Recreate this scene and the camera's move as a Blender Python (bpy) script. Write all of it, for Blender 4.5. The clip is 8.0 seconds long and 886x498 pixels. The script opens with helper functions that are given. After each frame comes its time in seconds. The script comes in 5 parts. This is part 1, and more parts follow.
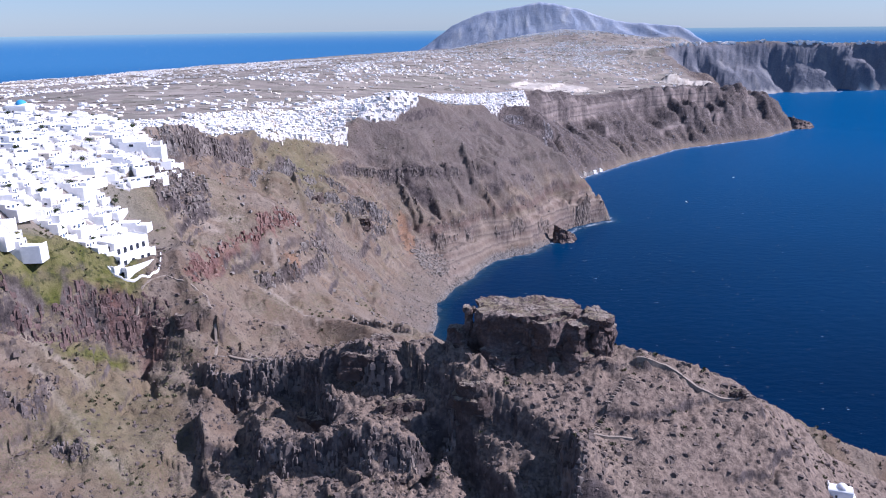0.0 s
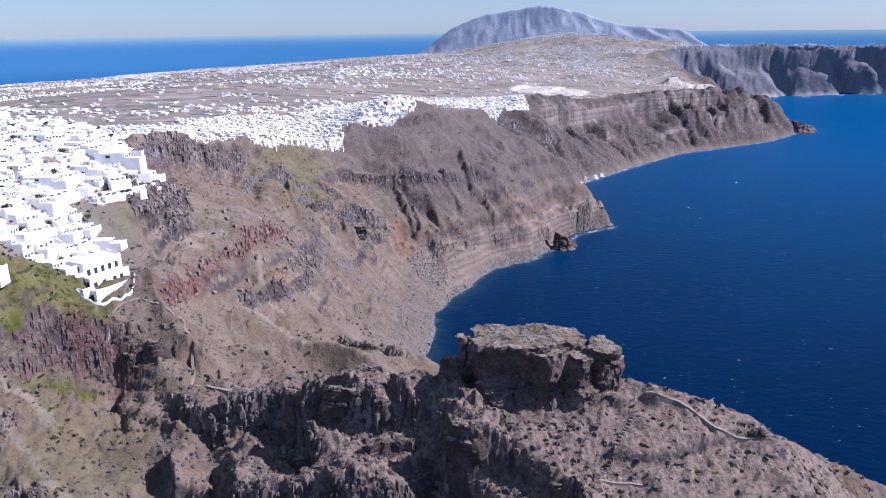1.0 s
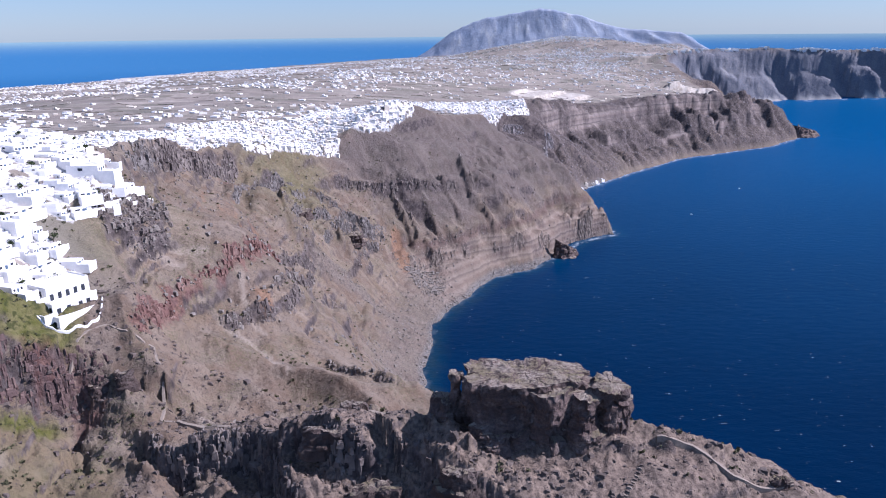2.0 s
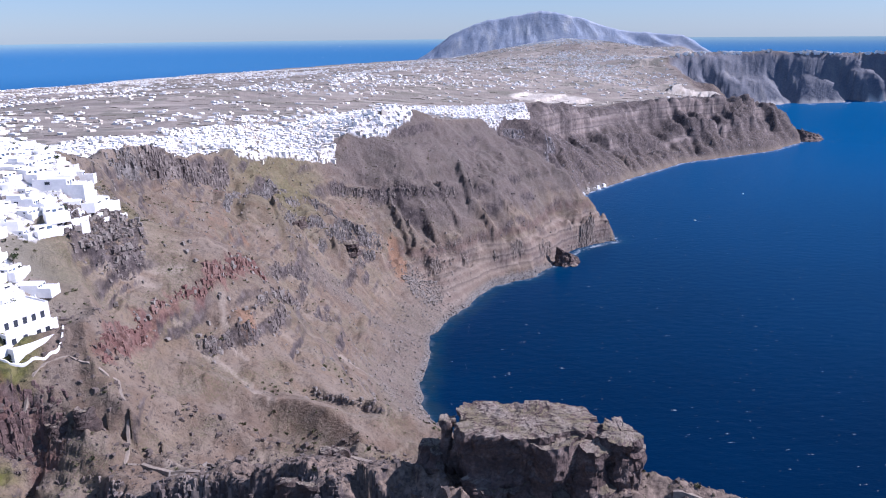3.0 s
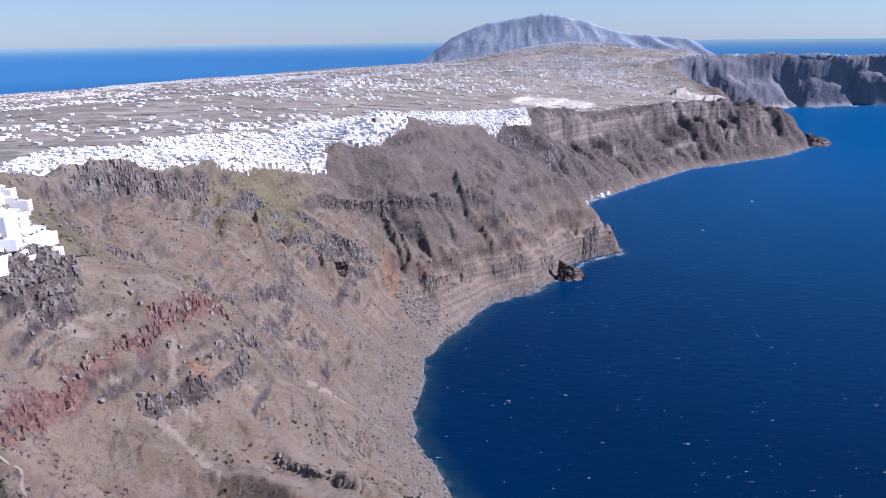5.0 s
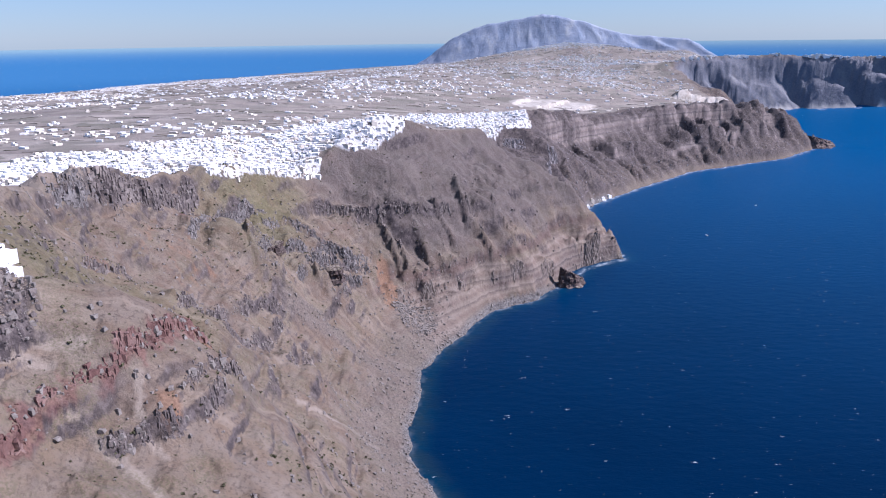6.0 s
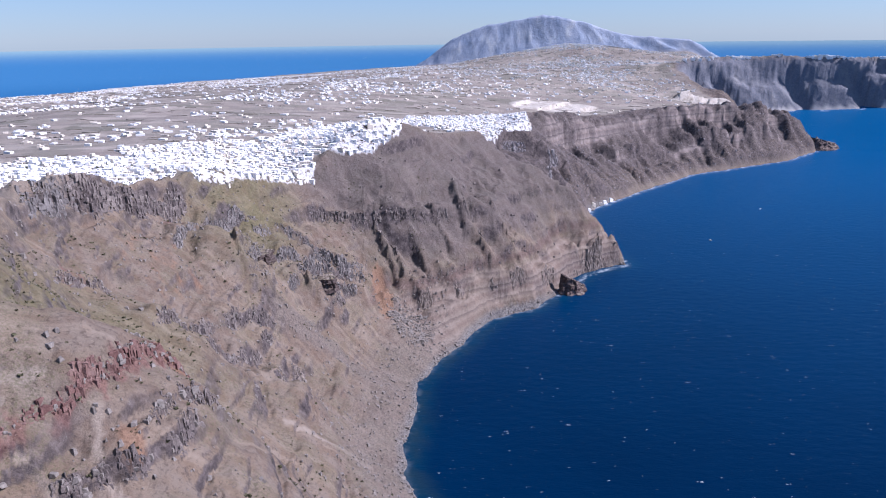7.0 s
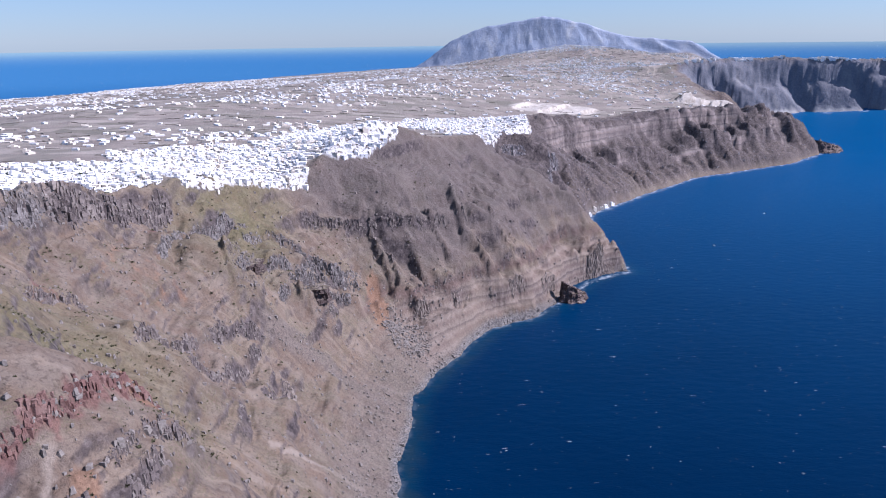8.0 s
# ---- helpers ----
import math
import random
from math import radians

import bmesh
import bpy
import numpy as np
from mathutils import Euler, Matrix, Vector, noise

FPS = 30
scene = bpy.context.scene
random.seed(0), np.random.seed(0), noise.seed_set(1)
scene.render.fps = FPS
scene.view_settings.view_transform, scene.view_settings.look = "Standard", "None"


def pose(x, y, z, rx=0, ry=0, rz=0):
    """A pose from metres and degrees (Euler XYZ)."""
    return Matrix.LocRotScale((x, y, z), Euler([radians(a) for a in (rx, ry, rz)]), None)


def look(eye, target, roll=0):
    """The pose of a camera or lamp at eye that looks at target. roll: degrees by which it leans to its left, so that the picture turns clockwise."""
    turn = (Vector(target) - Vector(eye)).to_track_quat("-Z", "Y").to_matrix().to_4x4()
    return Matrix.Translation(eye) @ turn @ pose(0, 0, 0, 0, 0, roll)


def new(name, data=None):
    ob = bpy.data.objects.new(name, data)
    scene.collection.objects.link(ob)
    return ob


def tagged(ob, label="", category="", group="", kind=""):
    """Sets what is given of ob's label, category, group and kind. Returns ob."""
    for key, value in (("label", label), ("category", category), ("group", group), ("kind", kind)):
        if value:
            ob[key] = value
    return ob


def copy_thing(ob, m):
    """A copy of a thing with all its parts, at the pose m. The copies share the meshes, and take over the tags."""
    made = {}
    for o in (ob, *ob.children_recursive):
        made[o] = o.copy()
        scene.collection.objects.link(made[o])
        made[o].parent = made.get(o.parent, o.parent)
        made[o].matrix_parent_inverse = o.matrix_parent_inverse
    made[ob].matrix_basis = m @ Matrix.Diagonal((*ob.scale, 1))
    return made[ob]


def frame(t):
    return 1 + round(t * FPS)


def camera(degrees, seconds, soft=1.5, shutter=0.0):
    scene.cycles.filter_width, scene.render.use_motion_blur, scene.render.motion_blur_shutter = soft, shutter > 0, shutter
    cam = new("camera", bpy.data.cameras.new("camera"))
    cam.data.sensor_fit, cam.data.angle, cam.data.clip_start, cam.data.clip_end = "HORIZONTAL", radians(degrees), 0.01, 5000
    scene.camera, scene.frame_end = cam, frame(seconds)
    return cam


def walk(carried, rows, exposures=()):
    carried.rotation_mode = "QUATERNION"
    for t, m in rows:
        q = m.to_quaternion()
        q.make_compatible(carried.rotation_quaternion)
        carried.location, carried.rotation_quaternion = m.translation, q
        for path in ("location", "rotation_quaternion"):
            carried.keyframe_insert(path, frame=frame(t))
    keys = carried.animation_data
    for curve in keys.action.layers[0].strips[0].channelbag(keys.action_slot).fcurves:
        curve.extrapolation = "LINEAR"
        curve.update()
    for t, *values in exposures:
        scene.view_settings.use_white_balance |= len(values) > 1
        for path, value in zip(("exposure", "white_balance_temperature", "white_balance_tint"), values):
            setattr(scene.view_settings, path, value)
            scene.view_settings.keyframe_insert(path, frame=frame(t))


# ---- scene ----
cam = camera(62.27, 8.0, 1.1)

# seconds, place in metres, heading, tilt and lean in degrees
PATH = (
    (0.0, 0.0, -0.0, 400.0, 0.00, -17.15, -0.68),
    (0.5, 1.7, 13.7, 400.4, 0.01, -17.10, -0.67),
    (1.0, 3.4, 27.6, 401.0, -0.00, -16.96, -0.66),
    (1.5, 5.3, 41.9, 401.4, -0.00, -16.83, -0.64),
    (3.0, 10.8, 87.3, 402.5, 0.07, -16.56, -0.56),
    (3.5, 12.8, 103.0, 402.9, 0.11, -16.50, -0.58),
    (4.0, 14.8, 118.6, 403.0, 0.15, -16.45, -0.60),
    (4.5, 16.7, 134.2, 403.0, 0.17, -16.40, -0.66),
    (6.0, 22.9, 181.1, 403.4, 0.25, -16.27, -0.73),
    (6.5, 25.3, 196.7, 403.4, 0.28, -16.25, -0.75),
    (7.0, 27.5, 212.4, 403.3, 0.30, -16.20, -0.77),
    (7.5, 29.8, 228.0, 403.2, 0.33, -16.15, -0.77),
    (8.0, 31.8, 243.7, 403.2, 0.32, -16.10, -0.77),
)


def aim(x, y, z, yaw, pitch, lean):
    a, b = radians(yaw), radians(pitch)
    ahead = Vector((-math.sin(a) * math.cos(b), math.cos(a) * math.cos(b), math.sin(b)))
    eye = Vector((x, y, z))
    return look(eye, eye + ahead * 100, lean)


walk(cam, [(row[0], aim(*row[1:])) for row in PATH], [(0.0, 0.72, 5550, 24), (8.0, 0.72, 5550, 24)])

# ---------------------------------------------------------------- light
SUN_AZ, SUN_EL = 91.0, 41.0            # degrees clockwise from +y (straight ahead), and above the horizon
to_sun = Vector((math.sin(radians(SUN_AZ)) * math.cos(radians(SUN_EL)), math.cos(radians(SUN_AZ)) * math.cos(radians(SUN_EL)), math.sin(radians(SUN_EL))))
sun_data = bpy.data.lights.new("sun", "SUN")
sun_data.energy, sun_data.angle, sun_data.color = 4.9, radians(0.5), (1.0, 0.95, 0.905)
sun = new("sun", sun_data)
sun.matrix_world = look(to_sun * 900, (0, 0, 0))

world = bpy.data.worlds.new("sky")
scene.world = world
world.use_nodes = True
wn, wl = world.node_tree.nodes, world.node_tree.links
wn.clear()
sky = wn.new("ShaderNodeTexSky")
sky.sky_type, sky.sun_disc = "NISHITA", False
sky.sun_elevation, sky.sun_rotation = radians(SUN_EL), radians(SUN_AZ)
sky.altitude, sky.air_density, sky.dust_density, sky.ozone_density = 400, 1.2, 0.1, 4.0
background = wn.new("ShaderNodeBackground")
background.inputs["Strength"].default_value = 0.055
world_out = wn.new("ShaderNodeOutputWorld")
tint = wn.new("ShaderNodeMix")
tint.data_type, tint.blend_type = "RGBA", "MULTIPLY"
tint.inputs[0].default_value = 1.0
tint.inputs[7].default_value = (0.78, 0.95, 1.16, 1)
wl.new(sky.outputs[0], tint.inputs[6])
wl.new(tint.outputs[2], background.inputs["Color"])
haze = wn.new("ShaderNodeBackground")
haze.inputs["Color"].default_value = (0.29, 0.40, 0.54, 1)
blend = wn.new("ShaderNodeMixShader")
blend.inputs[0].default_value = 0.3
wl.new(background.outputs[0], blend.inputs[1])
wl.new(haze.outputs[0], blend.inputs[2])
wl.new(blend.outputs[0], world_out.inputs["Surface"])
scene.view_settings.exposure = 0.0


# ---------------------------------------------------------------- noise over arrays
def lattice(ix, iy, seed):
    h = (ix.astype(np.int64) * 374761393 + iy.astype(np.int64) * 668265263 + seed * 974634777) & 0xFFFFFFFF
    h = ((h ^ (h >> 13)) * 1274126177) & 0xFFFFFFFF
    return (h ^ (h >> 16)) & 0xFFFF


GRAD = np.linspace(0, 2 * np.pi, 512, endpoint=False)
GRAD_X, GRAD_Y = np.cos(GRAD), np.sin(GRAD)


def gnoise(x, y, seed=0):
    """Gradient noise, about -1 to 1."""
    ix, iy = np.floor(x), np.floor(y)
    fx, fy = x - ix, y - iy
    u, v = fx * fx * fx * (fx * (fx * 6 - 15) + 10), fy * fy * fy * (fy * (fy * 6 - 15) + 10)

    def corner(dx, dy):
        a = lattice(ix + dx, iy + dy, seed) & 511
        return GRAD_X[a] * (fx - dx) + GRAD_Y[a] * (fy - dy)
    top = corner(0, 0) * (1 - u) + corner(1, 0) * u
    low = corner(0, 1) * (1 - u) + corner(1, 1) * u
    return 1.5 * (top * (1 - v) + low * v)


def fbm(x, y, octaves, seed=0, gain=0.5):
    total, amp, norm = 0, 1.0, 0.0
    for k in range(octaves):
        total = total + amp * gnoise(x * 2.03 ** k + 17.3 * k, y * 2.03 ** k - 9.1 * k, seed + k)
        norm += amp
        amp *= gain
    return total / norm


def ridged(x, y, octaves, seed=0):
    total, amp, norm = 0, 1.0, 0.0
    for k in range(octaves):
        total = total + amp * (1 - 2 * np.abs(gnoise(x * 2.03 ** k + 5.7 * k, y * 2.03 ** k + 3.3 * k, seed + k)))
        norm += amp
        amp *= 0.5
    return total / norm


def smooth(a, b, x):
    t = np.clip((x - a) / (b - a), 0, 1)
    return t * t * (3 - 2 * t)


def bump_at(x, y, cx, cy, rx, ry, turn=0.0):
    """A soft spot, 1 in its middle and 0 outside."""
    c, s = math.cos(radians(turn)), math.sin(radians(turn))
    a, b = ((x - cx) * c + (y - cy) * s) / rx, ((y - cy) * c - (x - cx) * s) / ry
    return np.clip(1 - (a * a + b * b), 0, 1)


# ---------------------------------------------------------------- the lie of the land
# caldera shore, north to south: x, y, width of the slope, height of the rim, share of steep lower cliff
SHORE = np.array((
    (-420, -700, 330, 300, 0.3), (-150, -250, 330, 300, 0.3), (-60, -20, 320, 310, 0.3), (20, 110, 320, 325, 0.4), (180, 140, 320, 325, 0.4),
    (380, 190, 320, 325, 0.4), (470, 300, 320, 325, 0.4), (400, 430, 320, 325, 0.4), (230, 520, 320, 325, 0.4), (95, 610, 330, 322, 0.4),
    (31, 708, 320, 300, 0.1), (-18, 830, 275, 272, 0.0), (-12, 920, 272, 266, 0.0), (-7, 1020, 262, 262, 0.0), (37, 1115, 245, 245, 0.1),
    (99, 1229, 240, 236, 0.7), (165, 1271, 240, 246, 1.0), (205, 1322, 240, 250, 1.0), (270, 1430, 250, 240, 1.0), (357, 1486, 260, 235, 1.0),
    (325, 1650, 235, 225, 0.4), (368, 1917, 215, 205, 0.3), (550, 2131, 225, 174, 0.2), (758, 2358, 205, 162, 0.2), (1137, 2578, 195, 155, 0.2),
    (1260, 2700, 180, 145, 0.3), (1372, 2826, 160, 100, 0.6), (1270, 2920, 170, 135, 0.4), (1330, 3300, 220, 160, 0.3), (1500, 3900, 330, 250, 0.3),
    (1850, 4150, 360, 272, 0.3), (2450, 4260, 360, 250, 0.3), (3600, 4350, 360, 236, 0.3), (6000, 4300, 330, 150, 0.3)), dtype=float)
# the outer coast, closing the island
OUTER = np.array(((9000, 6500), (9000, 11500), (2000, 11500), (-1500, 9000), (-2600, 6900), (-3300, 5300), (-3900, 4000), (-4600, 2500), (-4800, -500), (-3000, -2500)), dtype=float)
# crest of the spur that carries the castle rock: x, y, height
CREST = np.array(((-150, 366, 262), (-97, 343, 243), (-58, 324, 250), (-19, 313, 261), (20, 305, 262), (60, 300, 263), (95, 294, 258),
                  (125, 292, 250), (167, 308, 218), (235, 312, 165), (330, 310, 85), (430, 305, 10)), dtype=float)
# the far mountain's skyline: x and height at its foot line
PEAK_Y = 7400.0
PEAK = np.array(((-900, 0), (-560, 40), (-270, 110), (-101, 210), (119, 375), (394, 485), (669, 529), (944, 579), (1219, 540), (1494, 458), (1714, 392), (1989, 365), (2319, 345), (2420, 295), (2520, 190), (2660, 50), (3000, 0)), dtype=float)


# broad swells and hollows of the slope: x, y, height, reach
SWELLS = (
    (-162, 362, -44, 60), (-117, 541, 45, 60), (-54, 1370, 38, 84), (-195, 1213, -27, 126), (-129, 886, -30, 40),
    (-56, 1199, -26, 56), (-353, 804, 7, 90), (-144, 442, -20, 40), (194, 1410, -21, 84), (-64, 1280, 21, 56),
    (-74, 742, 22, 40), (-147, 515, 18, 40), (38, 250, 20, 40), (75, 1313, 19, 56), (-97, 430, -14, 40),
    (-82, 1017, -12, 40), (225, 2005, 12, 56), (-122, 1040, 12, 40), (-284, 930, -13, 48), (-272, 996, -16, 42), (-38, 383, -20, 38), (10, 372, -16, 34), (-128, 338, 7, 40),
    (-159, 405, -8, 40), (-138, 484, 8, 40), (-105, 808, 38, 34), (-146, 884, 18, 26), (-208, 958, 26, 42), (-178, 730, 20, 45),
    (-188, 598, 26, 45), (-122, 1120, -12, 40),
)


def nearest(x, y, line):
    """Distance to a line of points, length along it, and blended further columns."""
    best, along = np.full(x.shape, 1e12), np.zeros(x.shape)
    extra, weight = [np.zeros(x.shape) for _ in range(line.shape[1] - 2)], np.zeros(x.shape)
    run = 0.0
    for a, b in zip(line[:-1], line[1:]):
        dx, dy = b[0] - a[0], b[1] - a[1]
        length = math.hypot(dx, dy)
        t = np.clip(((x - a[0]) * dx + (y - a[1]) * dy) / length ** 2, 0, 1)
        d2 = (x - a[0] - t * dx) ** 2 + (y - a[1] - t * dy) ** 2
        nearer = d2 < best
        best, along = np.where(nearer, d2, best), np.where(nearer, run + t * length, along)
        w = length / (d2 + 30) ** 2
        weight += w
        for k in range(len(extra)):
            extra[k] += w * (a[2 + k] * (1 - t) + b[2 + k] * t)
        run += length
    return np.sqrt(best), along, [e / weight for e in extra]


def inside(x, y, loop):
    odd = np.zeros(x.shape, bool)
    for a, b in zip(loop, np.roll(loop, -1, axis=0)):
        cross = ((a[1] > y) != (b[1] > y)) & (x < (b[0] - a[0]) * (y - a[1]) / (b[1] - a[1] + 1e-9) + a[0])
        odd ^= cross
    return odd


LOOP = np.vstack((SHORE[:, :2], OUTER))


# plan outlines of the villages on the rim
TOWN_PLANS = (
    ((-238, 384), (-225, 410), (-203, 410), (-186, 412), (-176, 394), (-186, 372), (-198, 364), (-215, 366), (-240, 354)),
    ((-265, 336), (-216, 339), (-203, 337), (-207, 327), (-222, 318), (-265, 302)),
    ((-174, 497), (-181, 447), (-187, 428), (-202, 424), (-212, 398), (-238, 386), (-300, 390), (-390, 520), (-370, 640), (-320, 630), (-275, 590), (-230, 560), (-195, 525)),
    ((-345, 730), (-325, 800), (-318, 880), (-302, 950), (-280, 1027), (-300, 1098), (-393, 1142), (-500, 1130), (-460, 900), (-400, 740)),
    ((-434, 1233), (-381, 1337), (-309, 1382), (-240, 1346), (-163, 1270), (-161, 1252), (-193, 1201), (-238, 1127), (-262, 1050), (-330, 1090)),
    ((-270, 1390), (-240, 1560), (-170, 1760), (-60, 1790), (-40, 1560), (-46, 1392), (-70, 1348), (-90, 1324), (-124, 1304), (-164, 1296), (-205, 1310)),
    ((-89, 1800), (-60, 2044), (60, 2100), (215, 2240), (240, 2040), (228, 1975), (150, 1800), (98, 1600), (40, 1590), (0, 1700)),
)


def shore_distance(x, y):
    d, s, cols = nearest(x, y, SHORE)
    return np.where(inside(x, y, LOOP), d, -d), s, cols


# cliffs: height of the step, its reach to both sides, and its line with the high ground on the left
LEDGES = (
    (7, 28, ((-139, 366), (-136, 386), (-143, 420), (-143, 445), (-137, 458), (-124, 485), (-115, 512), (-112, 540), (-108, 580))),
    (28, 34, ((-240, 296), (-197, 304), (-185, 318), (-175, 339), (-156, 350), (-134, 354))),
    (30, 40, ((-276, 690), (-288, 730), (-297, 770), (-298, 830), (-289, 872), (-276, 915), (-270, 960), (-258, 1020))),
    (15, 28, ((-208, 1060), (-185, 1105), (-138, 1123), (-112, 1120), (-79, 1168))),
    (17, 22, ((0, 1208), (-40, 1216), (-67, 1226), (-78, 1245))),
    (15, 22, ((96, 1287), (65, 1306), (50, 1330))),
    (12, 26, ((-180, 1162), (-144, 1205), (-86, 1230), (-9, 1267), (40, 1300))),
    (13, 24, ((-186, 700), (-185, 780), (-170, 885), (-150, 930))),
    (9, 20, ((-160, 740), (-154, 833), (-149, 900))),
    (18, 24, ((-124, 790), (-127, 847), (-118, 904))),
    (9, 20, ((-248, 690), (-238, 725), (-229, 763))),
    (7, 18, ((-100, 490), (-97, 519), (-84, 545))),
    (14, 26, ((-72, 1105), (-9, 1192), (30, 1220), (72, 1262), (106, 1281), (185, 1362), (240, 1420), (305, 1500))),
    (22, 22, ((-30, 1150), (8, 1186), (64, 1236), (114, 1262), (172, 1304), (222, 1388), (270, 1440), (335, 1488))),
    (17, 22, ((-132, 334), (-100, 318), (-73, 318), (-49, 306), (-20, 294), (4, 290))),
    (9, 20, ((-190, 262), (-172, 300), (-157, 318))),
    (9, 16, ((-172, 268), (-146, 272))),
    (13, 20, ((-112, 282), (-85, 278), (-59, 272), (-37, 266), (-14, 264), (6, 268))),
    (27, 26, ((-6, 290), (3, 281), (15, 271), (26, 267), (37, 259), (45, 252), (47, 240), (44, 220))),
    (52, 120, ((250, 2030), (330, 2150), (430, 2275), (620, 2450), (820, 2590), (1040, 2680), (1190, 2760))),
    (24, 60, ((470, 2190), (600, 2330), (760, 2450), (980, 2580), (1180, 2690))),
    (50, 170, ((1100, 3950), (1480, 4230), (1900, 4430), (2500, 4540), (3600, 4620), (5000, 4600))),
    (20, 40, ((137, 1740), (187, 1770), (239, 1802))),
    (24, 40, ((260, 1560), (240, 1700), (270, 1900), (310, 1990))),
    (12, 15, ((-80, 1246), (-73, 1228), (-64, 1213), (-48, 1198), (-40, 1172))),
    (10, 14, ((-50, 1222), (-40, 1207), (-32, 1193), (-15, 1178))),
    (11, 15, ((-30, 1246), (-20, 1233), (-8, 1218), (10, 1192))),
    (10, 17, ((40, 1332), (46, 1313), (56, 1296), (78, 1284), (100, 1268))),
    (10, 14, ((60, 1362), (84, 1343), (128, 1334), (150, 1318))),
    (9, 14, ((-5, 1300), (15, 1272), (38, 1248))),
    (40, 22, ((238, 1418), (262, 1436), (290, 1452), (316, 1480), (345, 1490))),
    (15, 18, ((-74, 330), (-63, 310), (-52, 292), (-46, 280))),
    (13, 18, ((2, 288), (3, 276), (-3, 264), (-10, 250))),
    (14, 18, ((-92, 308), (-85, 290), (-80, 272), (-70, 250))),
    (13, 18, ((-119, 310), (-112, 294), (-106, 276), (-98, 252))),
    (10, 20, ((-128, 450), (-115, 456), (-108, 467), (-97, 478), (-90, 495), (-86, 528))),
    (8, 20, ((-72, 460), (-45, 440), (-28, 431), (-15, 424), (2, 420))),
    (60, 90, ((900, 3130), (980, 3095), (1080, 3085), (1190, 3120))),
    (95, 130, ((1270, 4330), (1370, 4080), (1420, 3930))),
    (95, 120, ((1470, 4230), (1560, 4020), (1590, 3880))),
    (115, 190, ((1960, 4600), (2010, 4350), (2030, 4200))),
    (115, 160, ((2330, 4600), (2380, 4380), (2400, 4230))),
    (18, 24, ((-185, 955), (-173, 1000), (-170, 1041), (-140, 1087), (-102, 1123), (-78, 1150))),
    (14, 22, ((-240, 905), (-243, 960), (-239, 1009), (-222, 1066), (-205, 1100))),
    (13, 20, ((-150, 985), (-146, 1030), (-118, 1078), (-84, 1108))),
)
# those that are gully sides, bare of blocks
GULLY_SIDES = (24, 25, 26, 27, 28, 29, 37, 38, 39, 40, 41)


# pale washed gullies and a grey tongue of scree: half width, and the line
WASHES = ((1.6, ((-188, 301), (-177, 295), (-164, 289), (-152, 277), (-138, 272))), (2.4, ((-194, 309), (-182, 311), (-168, 308))),
          (2.0, ((-137, 454), (-127, 453), (-114, 451), (-98, 442), (-77, 422))), (1.6, ((-117, 484), (-112, 470), (-100, 462))),
          (2.6, ((-176, 470), (-162, 469), (-148, 475), (-136, 482))), (2.2, ((-168, 446), (-158, 462), (-146, 466))), (3.0, ((-101, 733), (-69, 759), (-45, 800))), (2.0, ((-99, 343), (-93, 341), (-88, 338))))
SCREE_TONGUE = ((-150, 945), (-137, 949), (-105, 971), (-75, 980), (-35, 953), (-8, 918))


def ledge(x, y, line):
    """Distance from a line, more than 0 on its left."""
    pts = np.array(line, float)
    best, sign = np.full(x.shape, 1e12), np.zeros(x.shape)
    for a, b in zip(pts[:-1], pts[1:]):
        dx, dy = b - a
        t = np.clip(((x - a[0]) * dx + (y - a[1]) * dy) / (dx * dx + dy * dy), 0, 1)
        d2 = (x - a[0] - t * dx) ** 2 + (y - a[1] - t * dy) ** 2
        nearer = d2 < best
        best = np.where(nearer, d2, best)
        sign = np.where(nearer, np.sign(dx * (y - a[1]) - dy * (x - a[0])), sign)
    return np.sqrt(best) * sign


PROFILE_V = (0, .05, .1, .25, .4, .5, .6, .8, .9, 1)
PROFILE_SCREE = (0, .025, .055, .17, .33, .45, .56, .74, .86, 1)
PROFILE_STEEP = (0, .10, .19, .40, .57, .64, .69, .78, .89, 1)


def terrace(q, step, seed_x, seed_y, seed):
    """Ledges: height added to q, and how much bare cliff shows."""
    k = q / step
    fr = k - np.floor(k)
    cut = 0.74
    s = np.where(fr < cut, fr * (0.30 / cut), 0.30 + (fr - cut) * (0.70 / (1 - cut)))
    hold = smooth(-0.10, 0.25, gnoise(seed_x / 95 + 3 * np.floor(k), seed_y / 95, seed))
    return (s - fr) * step * hold, hold * smooth(cut - 0.04, cut + 0.06, fr) * (1 - smooth(0.97, 1.0, fr))


